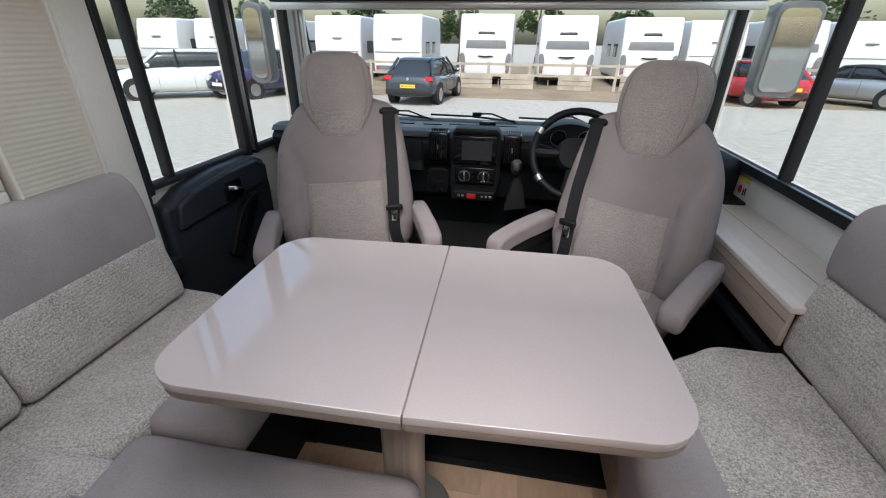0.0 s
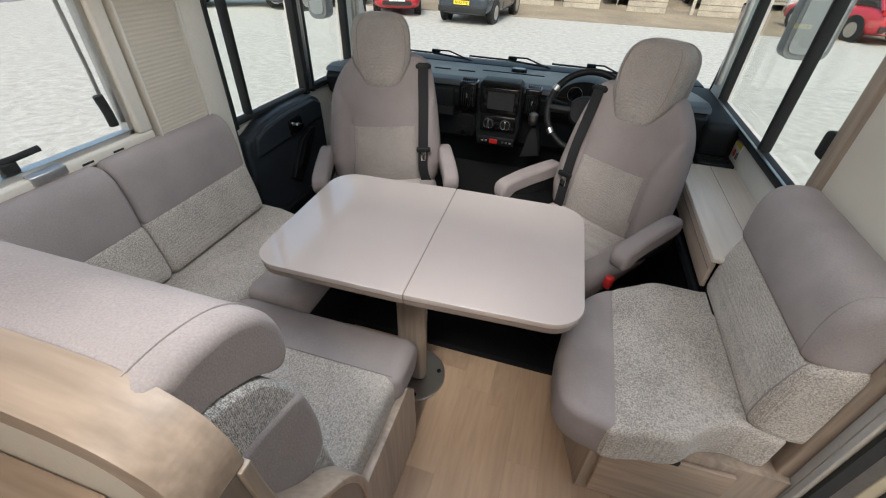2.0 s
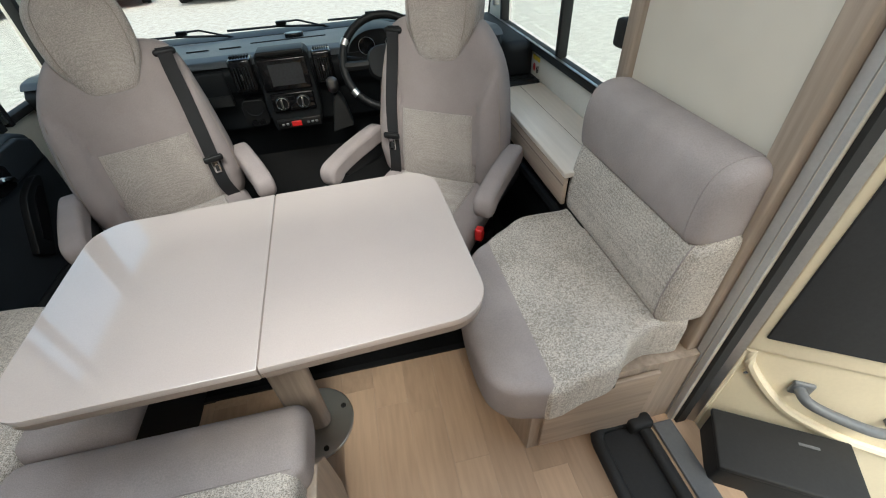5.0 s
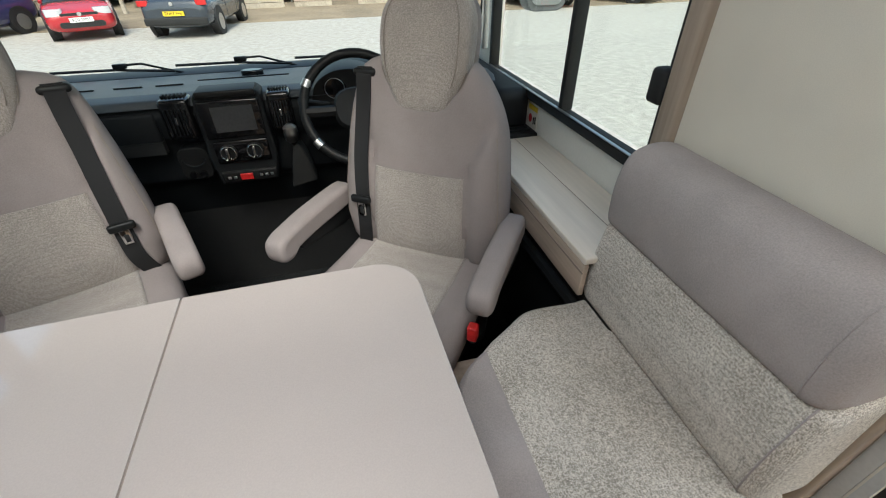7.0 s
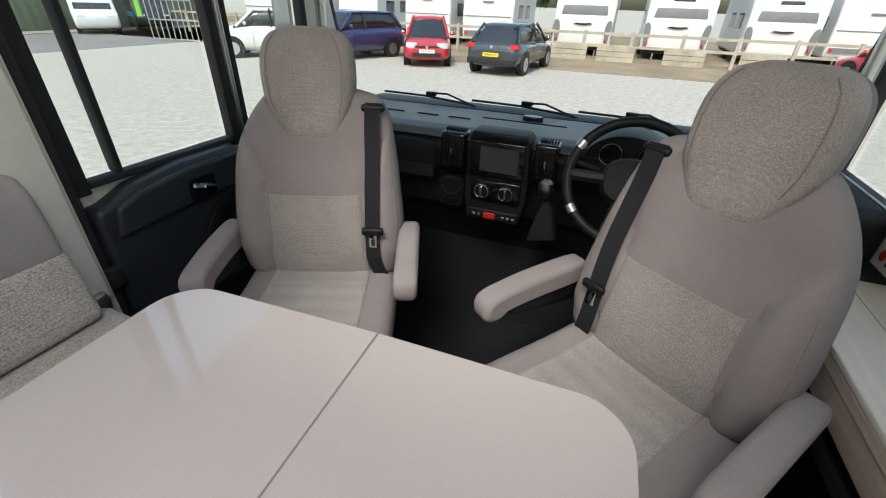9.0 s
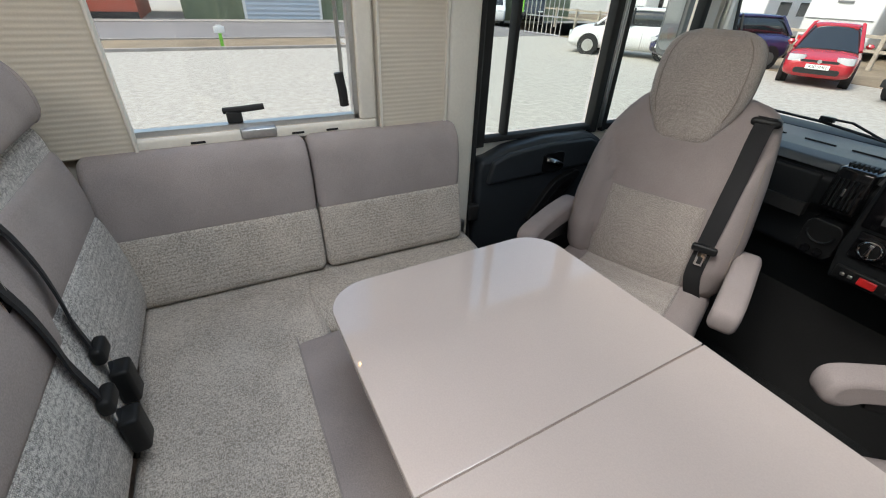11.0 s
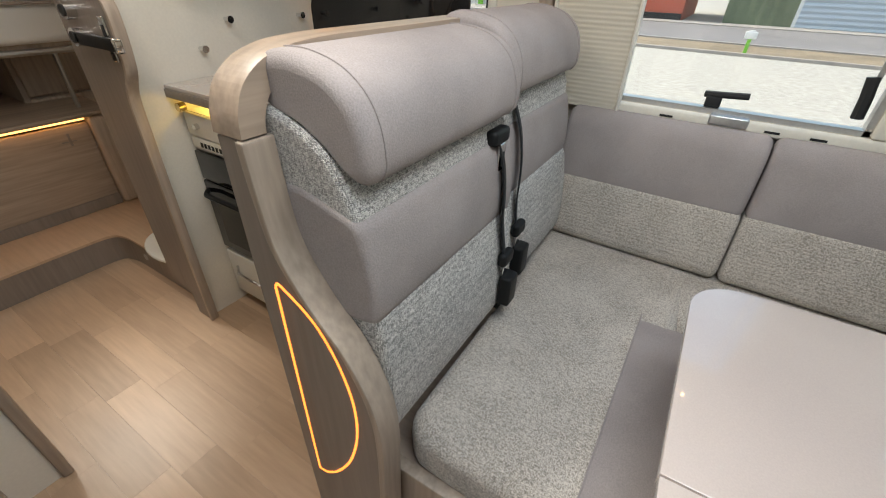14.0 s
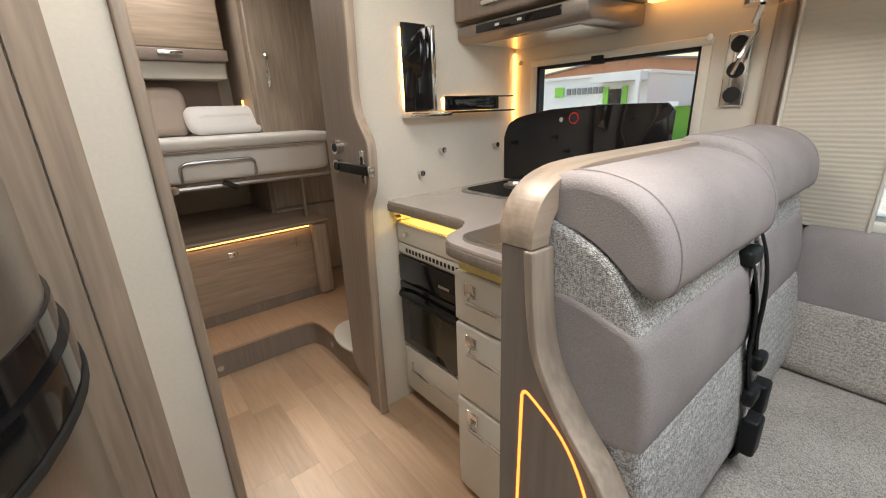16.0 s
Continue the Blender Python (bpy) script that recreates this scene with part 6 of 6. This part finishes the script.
def build_car(at, rz, paint, label, L=4.2, W=1.78, H=1.46, style="hatch", front=True, plate=None, plate_col=(0.85, 0.85, 0.82), text=""):
    """A parked car; it faces its own -y."""
    c = thing("car", label, "car", (*at, GROUND), rz)
    N = dict(world=False)
    h = L / 2
    bonnet = .92 if style != "suv" else 1.05
    belt = .95 if style != "suv" else 1.08
    def section(y, hw, lo, hi, p=4.0, n=28):
        c, k = (lo + hi) / 2, (hi - lo) / 2
        out = []
        for i in range(n):
            a = 2 * math.pi * i / n
            u, v = math.cos(a), math.sin(a)
            out.append((hw * math.copysign(abs(u) ** (2 / p), u), y, c + k * math.copysign(abs(v) ** (2 / p), v)))
        return out
    u = W / 2
    rows = [(-h, .66 * u, .40, .60), (-h + .05, .82 * u, .30, .69), (-h + .22, .93 * u, .22, bonnet - .16), (-h + .65, .98 * u, .20, bonnet - .05), (-h + 1.15, u, .20, bonnet + .01), (-.1, u, .20, belt), (h - .95, u, .20, belt + .02),
            (h - .40, .975 * u, .22, belt + .02), (h - .13, .92 * u, .27, belt - .01), (h - .04, .86 * u, .34, belt - .08), (h, .76 * u, .44, belt - .22)]
    part("body", loft([section(*r) for r in smooth_line(rows, 3)]), paint, c, angle=70, **N)
    if style == "open":
        tops = ((belt - .04, .80, -h + 1.35, h - .75), (H - .04, .60, -h + 1.95, h - 1.45))
    elif style == "suv":
        tops = ((belt - .05, .82, -h + .95, h - .12), (H, .62, -h + 1.65, h - .55))
    else:
        tops = ((belt - .05, .82, -h + .85, h - .14), (H, .60, -h + 1.65, h - .75))
    (z0, w0, a0, b0), (z1, w1, a1, b1) = tops
    w0, w1 = w0 * W / 1.8, w1 * W / 1.8
    cab = smooth_line([(a0 - .05, w0 * .96, z0 - .2, z0 + .02), ((a0 + a1) / 2, (w0 + w1) / 2 + .02, z0 - .2, (z0 + z1) / 2 + .03), (a1, w1 + .06, z0 - .2, z1 - .02), ((a1 + b1) / 2, w1 + .08, z0 - .2, z1 + .01), (b1, w1 + .05, z0 - .2, z1 - .02), ((b1 + b0) / 2, (w0 + w1) / 2, z0 - .2, (z0 + z1) / 2 + .05), (b0, w0 * .92, z0 - .2, z0 + .02)], 4)
    part("glasshouse", loft([section(*r, 3.0) for r in cab]), "carglass", c, "dark car windows", angle=70, **N)
    roofmat = paint if style != "open" else "rubber"
    top = smooth_line([(a1 - .12, w1 * .86, z1 - .14, z1 - .055), (a1 + .05, w1 * .94, z1 - .13, z1 + .005), ((a1 + b1) / 2, w1 * .97, z1 - .12, z1 + .025), (b1 - .05, w1 * .93, z1 - .13, z1 + .005), (b1 + .16, w1 * .86, z1 - .15, z1 - .06)], 4)
    part("roof", loft([section(*r, 3.2) for r in top]), roofmat, c, angle=70, **N)
    for sx in (-1, 1):
        for ya, yb in ((a0, a1), (b0, b1)):
            part("pillar", tube([(sx * (w0 - .02), ya + (.06 if ya < 0 else -.06), z0), (sx * (w1 - .0), yb + (.04 if yb < 0 else -.04), z1 - .02)], .045, 6), roofmat, c, **N)
        part("pillar", tube([(sx * (w0 + .005), .05, z0), (sx * (w1 + .005), .05, z1)], .035, 6), "rubber", c, **N)
        part("mirror", loft([squircle(sx * (W / 2 + .06), -h + 1.35, r, r * .6, z, 10, 2.5) for z, r in ((belt, .05), (belt + .06, .10), (belt + .12, .05))]), paint, c, **N)
        for y in (-h + .82, h - .80):
            # solid black disc round the tyre stands in for the shade inside the arch
            part("wheel_arch", tube([(sx * (W / 2 - .10), y, .34), (sx * (W / 2 + .006), y, .34)], .385, 24), "rubber", c, **N)
            t = part("tyre", tube([(sx * (W / 2 - .22), y, .32), (sx * (W / 2 + .012), y, .32)], .325, 20), "rubber", c, **N)
            r = part("rim", tube([(sx * (W / 2 - .03), y, .32), (sx * (W / 2 + .02), y, .32)], .21, 16), "alu", t, world=False)
        part("headlight", loft([squircle(sx * (W / 2 - .30), -h + .12, .20, .10, z, 12, 2.6) for z in (.62, .70, .78)]), "lamp_glass", c, "clear headlight", **N)
        part("tail_light", loft([squircle(sx * (W / 2 - .18), h - .09, .14, .08, z, 12, 2.6) for z in (.80, .86, .92)]), "red", c, "red tail light", **N)
        part("door_line", boxes((sx * (W / 2 + .002) - .003, sx * (W / 2 + .002) + .003, -.6, -.59, .35, .9), (sx * (W / 2 + .002) - .003, sx * (W / 2 + .002) + .003, .5, .51, .35, .9)), "rubber", c, smooth=False, **N)
    part("lower_grille", prism(rrect(-.5, .5, .34, .48, .06), 'y', -h - .012, -h + .05), "rubber", c, **N)
    part("upper_grille", prism(rrect(-.42, .42, .62, .68, .03), 'y', -h + .0, -h + .1), "rubber", c, **N)
    part("badge", prism([(.05 * math.cos(i / 6 * math.pi), (.65 if front else .84) + .05 * math.sin(i / 6 * math.pi)) for i in range(12)], 'y', (-h - .01) if front else (h - .03), (-h + .03) if front else (h + .012)), "chrome", c, **N)
    part("bumper", rbox(-W / 2 + .1, W / 2 - .1, h - .06, h + .03, .34, .52, .03), "rubber" if style != "open" else paint, c, **N)
    y = (-h - .026) if front else (h + .035)
    zz = .52 if front else .62
    pl = part("number_plate", boxes((-.26, .26, y - .006, y + .006, zz - .055, zz + .055)), material("plate", plate_col, 0.4, vary=.03), c, "number plate", smooth=False, **N)
    if text:
        cu = bpy.data.curves.new("plate_text", 'FONT')
        cu.body, cu.size, cu.align_x, cu.align_y, cu.extrude = text, .105, 'CENTER', 'CENTER', .001
        tmp = bpy.data.objects.new("plate_text", cu)
        me = bpy.data.meshes.new_from_object(tmp)
        bpy.data.objects.remove(tmp)
        me.materials.append(M["rubber"])
        me.transform(Matrix.Translation((0, y + (-.008 if front else .008), zz)) @ (pose(0, 0, 0, 90, 0, 0) if front else pose(0, 0, 0, 90, 0, 180)))
        ob = new("plate_text", me)
        ob.parent = pl
    return c


YELLOW = (0.85, 0.62, 0.03)
build_car((-3.25, 15.9), 174, "paint_navy", "dark blue hatchback parked on gravel", L=4.25, W=1.80, style="hatch", front=False, plate_col=YELLOW, text="BN63 FHJ")
build_car((-6.55, 16.0), 22, "paint_red", "small red hatchback parked facing the vehicle", L=3.6, W=1.65, H=1.52, front=True, text="R50 SMH")
build_car((-9.6, 15.6), -20, "paint_blue", "dark blue sport utility car parked on gravel", L=4.2, W=1.80, H=1.60, style="suv")
build_car((-12.2, 14.2), -55, "paint_white", "white sport utility car with black trim", L=4.3, W=1.82, H=1.60, style="suv")
build_car((8.6, 18.0), 200, "paint_red", "red hatchback parked near the fence", L=4.0, W=1.75, front=False, plate_col=YELLOW)
build_car((12.4, 18.3), 215, "paint_silver", "silver convertible with a dark soft top", L=4.4, W=1.75, H=1.40, style="open", front=False, plate_col=YELLOW)
build_car((16.5, 17.5), 30, "paint_slate", "slate blue car parked on gravel", L=4.3, W=1.8)


def build_van(at, rz, paint, label):
    v = thing("van", label, "van", (*at, GROUND), rz)
    N = dict(world=False)
    prof = closed([(-2.4, .4), (-2.4, .85), (-2.1, 1.05), (-1.35, 1.85), (-.9, 1.95), (2.2, 1.95), (2.4, 1.8), (2.4, .4), (2.2, .28), (-2.2, .28)], 4)
    part("body", soft(prof, 'x', -.95, .95, .15, 4), paint, v, **N)
    part("windscreen", prism([(-2.02, 1.15), (-1.42, 1.78), (-1.38, 1.76), (-1.98, 1.12)], 'x', -.78, .78), "carglass", v, **N)
    for sx in (-1, 1):
        part("side_window", boxes((sx * .948 - .01, sx * .948 + .01, -1.4, -.5, 1.15, 1.7), (sx * .948 - .01, sx * .948 + .01, -.4, 2.1, 1.2, 1.7)), "carglass", v, smooth=False, **N)
        part("stripe", boxes((sx * .951 - .01, sx * .951 + .01, -2.0, 2.2, .7, .95)), "paint_sky", v, "blue side stripe", smooth=False, **N)
        for y in (-1.5, 1.5):
            part("tyre", tube([(sx * .72, y, .33), (sx * .96, y, .33)], .33, 18), "rubber", v, **N)
        part("headlight", boxes((sx * .6 - .15, sx * .6 + .15, -2.41, -2.3, .72, .88)), "lamp_glass", v, smooth=False, **N)
build_van((-27.0, 17.2), 60, "paint_white", "white van with blue stripes on the road")
build_van((-27.3, 20.6), 60, "paint_black", "black and blue van on the road")


def build_caravan(x, y, W, H, label, motor):
    c = thing("caravan", label, "caravan", (x, y, GROUND), 0, group="row of parked caravans")
    N = dict(world=False)
    L, W, H = 5.5, W + .28, H + .33
    prof = closed([(0, .45), (-.05, .9), (-.08, 1.5), (.0, 2.2), (.25, H - .05), (.6, H), (L - .5, H), (L, H - .4), (L, .5), (L - .2, .42), (.2, .40)], 4)
    part("body", soft(prof, 'x', -W / 2, W / 2, .10, 4), "caravanwhite", c, **N)
    if motor:
        part("front_screen", prism([(-W / 2 + .25, 1.55), (W / 2 - .25, 1.55), (W / 2 - .35, 2.05), (-W / 2 + .35, 2.05)], 'y', -.07, .03, .02, 2), "caravangrey", c, "grey front panel", **N)
        part("roof_window", prism([(-.45, 2.25), (.45, 2.25), (.38, 2.42), (-.38, 2.42)], 'y', .02, .2, .02, 2), "carglass", c, **N)
        for sx in (-1, 1):
            part("side_moulding", prism(smooth_line([(sx * (W / 2 - .12), .55), (sx * (W / 2 - .30), 1.0), (sx * (W / 2 - .12), 1.5), (sx * (W / 2 - .06), 1.0)], 4), 'y', -.12, .0, .01, 2), "caravangrey", c, "grey corner moulding", **N)
        part("vent", prism(smooth_line([(-.4, 1.32), (0, 1.27), (.4, 1.32), (.3, 1.37), (0, 1.35), (-.3, 1.37)], 4), 'y', -.12, -.05), "carglass", c, **N)
    else:
        part("panel_line", boxes((-W / 2 + .1, W / 2 - .1, -.10, -.06, 1.42, 1.46)), "caravangrey", c, smooth=False, **N)
        part("tail_band", boxes((-W / 2 + .12, W / 2 - .12, -.09, -.03, .62, .80)), "caravangrey", c, smooth=False, **N)
        part("maker_bar", boxes((-.28, .28, -.085, -.05, 2.02, 2.10)), "caravangrey", c, "grey lettering bar", smooth=False, **N)
    for sx in (-1, 1):
        part("side_window", boxes((sx * W / 2 - .012, sx * W / 2 + .012, 1.0, 2.0, 1.35, 1.95), (sx * W / 2 - .012, sx * W / 2 + .012, 2.8, 3.7, 1.35, 1.95)), "carglass", c, smooth=False, **N)
        part("lamp", boxes((sx * (W / 2 - .2) - .06, sx * (W / 2 - .2) + .06, -.10, -.02, .62, .76)), "red", c, smooth=False, **N)
        part("wheel", tube([(sx * (W / 2 - .2), 3.0, .32), (sx * (W / 2 - .02), 3.0, .32)], .32, 16), "rubber", c, **N)
        part("corner_steady", boxes((sx * .7 - .03, sx * .7 + .03, .3, .36, .0, .42)), "alu", c, smooth=False, **N)
    part("chassis", boxes((-W / 2 + .15, W / 2 - .15, .2, L - .2, .28, .44)), "rubber", c, smooth=False, **N)
for x, y, W, H, mo in ((-20.5, 23, 2.3, 2.65, 0), (-17.6, 24, 2.3, 2.7, 0), (-14.4, 24, 2.3, 2.7, 0), (-9.6, 23.0, 2.3, 2.8, 0), (-6.2, 22.6, 2.3, 2.85, 0), (-1.6, 22.2, 2.3, 2.85, 1), (2.3, 22.4, 2.35, 2.8, 1), (6.2, 22.8, 2.35, 2.75, 1), (9.6, 24.2, 2.3, 2.7, 0), (13.0, 24, 2.3, 2.7, 1), (16.4, 24.4, 2.3, 2.7, 0), (20, 24.5, 2.3, 2.7, 1), (24, 25, 2.3, 2.7, 0)):
    build_caravan(x, y, W, H, "white motorhome parked behind the fence" if mo else "white touring caravan parked behind the fence", mo)


def build_fence():
    f = thing("fence", "weathered timber post and rail fence", "fence", (0, 20.6, GROUND))
    for i in range(28):
        x = -26 + 1.9 * i
        part("post", boxes((x - .06, x + .06, 20.55, 20.67, GROUND, GROUND + 1.15)), "fencewood", f, smooth=False)
        for z in (.55, 1.0):
            part("rail", boxes((x + .06, x + 1.84, 20.58, 20.63, GROUND + z, GROUND + z + .10)), "fencewood", f, smooth=False)
    for x in (-2.6, -.7, 1.9, 4.6, 8.4, -12.0):
        for k in range(3):
            part("board", boxes((x, x + 1.5, 20.42 + .02 * k, 20.52 + .02 * k, GROUND + .02 + .2 * k, GROUND + .20 + .2 * k)), "fencewood", f, "weathered sleeper board", smooth=False)
build_fence()


def build_shed(name, label, x0, x1, y0, y1, h, mat, ribs=0, roof="ridge"):
    s = thing(name, label, "building", ((x0 + x1) / 2, (y0 + y1) / 2, GROUND))
    if ribs:
        n = int((y1 - y0) / ribs)
        pts = [(x0, y0)] + [(x1 + (.02 if i % 2 else 0), y0 + (y1 - y0) * i / n) for i in range(n + 1)] + [(x0, y1)]
        part("wall", prism(pts, 'z', GROUND, GROUND + h), mat, s, smooth=False)
    else:
        part("wall", boxes((x0, x1, y0, y1, GROUND, GROUND + h)), mat, s, smooth=False)
    if roof == "flat":
        part("roof", boxes((x0 - .2, x1 + .2, y0 - .2, y1 + .2, GROUND + h, GROUND + h + .22)), "paint_white", s, "white flat fascia", smooth=False)
    elif roof == "gable":
        part("gable", prism([(y0, GROUND + h), (y1, GROUND + h), ((y0 + y1) / 2, GROUND + h + 1.9)], 'x', x0, x1), mat, s, smooth=False)
        part("roof", prism([(y0 - .5, GROUND + h - .05), ((y0 + y1) / 2, GROUND + h + 1.93), (y1 + .5, GROUND + h - .05), (y1 + .5, GROUND + h + .12), ((y0 + y1) / 2, GROUND + h + 2.12), (y0 - .5, GROUND + h + .12)], 'x', x0, x1 + .4), "roofgrey", s, smooth=False)
    else:
        part("roof", prism([(x0 - .3, GROUND + h), (x1 + .3, GROUND + h), ((x0 + x1) / 2, GROUND + h + 1.2)], 'y', y0 - .3, y1 + .3), "roofgrey", s, smooth=False)
    return s
shed = build_shed("shed", "green corrugated metal workshop with a roller door", -40, -29, -1.0, 26, 5.5, "shedgreen", .25)
part("roller_door", prism([(-28.95, GROUND + .05 + .12 * i * 1.0) if i % 2 else (-28.91, GROUND + .05 + .12 * i) for i in range(30)] + [(-29.1, GROUND + 3.6), (-29.1, GROUND)], 'y', 2.2, 6.3), "shutter", shed, "pale blue roller shutter", smooth=False)
part("door_frame", boxes((-29.0, -28.9, 2.05, 2.2, GROUND, GROUND + 3.8), (-29.0, -28.9, 6.3, 6.45, GROUND, GROUND + 3.8)), "paint_white", shed, smooth=False)
kiosk = build_shed("kiosk", "orange red painted building with small white windows", -36, -28.6, -10.4, -3.0, 3.4, "kioskred")
for y in (-4.4, -5.8, -7.4, -9.2):
    part("window", boxes((-28.62, -28.56, y, y + .5, GROUND + 1.3, GROUND + 1.7)), "paint_white", kiosk, "small white window", smooth=False)
part("gutter", boxes((-28.6, -28.4, -10.4, -2.9, GROUND + 3.35, GROUND + 3.5)), "paint_white", kiosk, smooth=False)
part("dark_base", boxes((-28.6, -28.5, -10.4, -3.0, GROUND, GROUND + .35)), "rubber", kiosk, smooth=False)

# buildings beyond the kitchen window
hall = build_shed("hall", "white hall with green panels beside the yard", -44, -32, -31, -15.6, 4.0, "paint_white", roof="flat")
part("door", boxes((-31.98, -31.9, -18.6, -17.6, GROUND + .4, GROUND + 3.0)), "carglass", hall, smooth=False)
part("green_panel", boxes((-31.98, -31.9, -19.1, -18.65, GROUND, GROUND + 3.2), (-31.98, -31.9, -17.5, -17.1, GROUND, GROUND + 3.2)), "limegreen", hall, "lime green panel", smooth=False)
part("logo", boxes((-31.98, -31.9, -23.7, -22.8, GROUND + 2.6, GROUND + 3.4)), "limegreen", hall, "green square emblem", smooth=False)
part("lettering", boxes(*[(-31.98, -31.9, -22.5 + .50 * i, -22.14 + .50 * i, GROUND + 2.75, GROUND + 3.25) for i in range(7)]), "caravangrey", hall, "grey lettering bars", smooth=False)
part("porch", boxes((-31.9, -30.6, -19.4, -15.6, GROUND + 3.5, GROUND + 4.1), (-30.9, -30.6, -15.9, -15.6, GROUND, GROUND + 3.5)), "paint_white", hall, "white porch", smooth=False)
barn = build_shed("brick_hall", "large orange brick hall with a shallow gable", -70, -50, -44, -12, 5.2, "brickwork", roof="gable")
lime = build_shed("green_kiosk", "small lime green kiosk with white openings", -25, -22.5, -11.2, -9.6, 1.7, "limegreen", roof="flat")

sp = thing("sign_post", "short lime green post with a white sign", "sign", (-16.5, .28, GROUND))
part("post", boxes((-16.54, -16.46, .23, .33, GROUND, GROUND + .46)), "limegreen", sp, smooth=False)
part("board", rbox(-16.55, -16.45, .12, .44, GROUND + .46, GROUND + .66, .02), "paint_white", sp, "white sign board")
part("cap", rbox(-16.53, -16.47, .20, .36, GROUND + .66, GROUND + .70, .01), "paint_white", sp)

g = thing("metal_gate", "galvanised gate with a green notice", "gate", (-20, 15.5, GROUND))
for i in range(9):
    part("bar", tube([(-20.5 + .3 * i, 15.5 + .05 * i, GROUND + .05), (-20.5 + .3 * i, 15.5 + .05 * i, GROUND + 1.7)], .025, 6), "alu", g)
for z in (.1, .9, 1.7):
    part("rail", tube([(-20.5, 15.5, GROUND + z), (-18.1, 15.9, GROUND + z)], .03, 6), "alu", g)
part("notice", boxes((-20.9, -20.6, 15.3, 15.36, GROUND + 1.0, GROUND + 2.3)), "limegreen", g, "lime green notice", smooth=False)


def build_tree(x, y, h, seed):
    rnd = random.Random(seed)
    t = thing("tree", "leafy green tree behind the parked caravans", "tree", (x, y, GROUND))
    z0 = GROUND
    trunk = [(x, y, z0, .28), (x + .1, y, z0 + h * .3, .2), (x - .05, y + .1, z0 + h * .6, .11), (x, y, z0 + h * .9, .03)]
    part("trunk", loft([squircle(a, b, r, r, z, 8, 2) for a, b, z, r in trunk]), "bark", t)
    verts, faces = [], []
    for k in range(26):
        a, rr = rnd.uniform(0, 6.28), rnd.uniform(.2, 1) ** .5 * h * .33
        cx, cy, cz = x + rr * math.cos(a), y + rr * math.sin(a), z0 + h * (.42 + .55 * rnd.random() * (1 - .4 * rr / (h * .33)))
        cr = h * rnd.uniform(.07, .13)
        for i in range(90):
            v = Vector((rnd.gauss(0, 1), rnd.gauss(0, 1), rnd.gauss(0, .8)))
            p = Vector((cx, cy, cz)) + v.normalized() * cr * rnd.uniform(.5, 1.1)
            d = Vector((rnd.uniform(-1, 1), rnd.uniform(-1, 1), rnd.uniform(-.6, .6))).normalized()
            u = d.cross(Vector((rnd.random(), rnd.random(), rnd.random()))).normalized()
            s = rnd.uniform(.10, .20)
            n = len(verts)
            verts += [p - d * s, p + u * s * .5, p + d * s, p - u * s * .5]
            faces.append((n, n + 1, n + 2, n + 3))
    me = bpy.data.meshes.new("crown")
    me.from_pydata(verts, [], faces)
    me.transform(t.matrix_basis.inverted())
    me.materials.append(M["leaf"])
    o = new("crown", me)
    o.parent = t
for i, (x, y, h) in enumerate(((-30, 36, 6.5), (-24, 40, 6), (-13, 36, 5.6), (-5, 38, 5.2), (1.5, 40, 5.5), (9, 40, 5.2), (20, 36, 7), (30, 34, 8), (-42, 34, 7), (26, 30, 6))):
    build_tree(x, y, h, 11 + i)


# ---- floor planks, piece by piece ----
def build_planks():
    floor = bpy.data.objects["floor"]
    w, L = .112, .44
    bm = rounded(boxes((0, w - .0003, 0, L - .0003, -.007, 0)), .0003, 1)
    me = bpy.data.meshes.new("plank")
    bm.to_mesh(me)
    bm.free()
    me.materials.append(M["plank"])
    rnd = random.Random(5)
    for i in range(14):
        x = -.44 + w * i
        y = -2.38 - rnd.uniform(0, L)
        while y < .46:
            a, b = max(y, -2.38), min(y + L, .46)
            if b - a > .02:
                p = new("plank", me)
                p.parent = floor
                p.matrix_basis = Matrix.Translation((x, a, 0)) @ Matrix.Diagonal((1, (b - a) / L, 1, 1))
            y += L
build_planks()
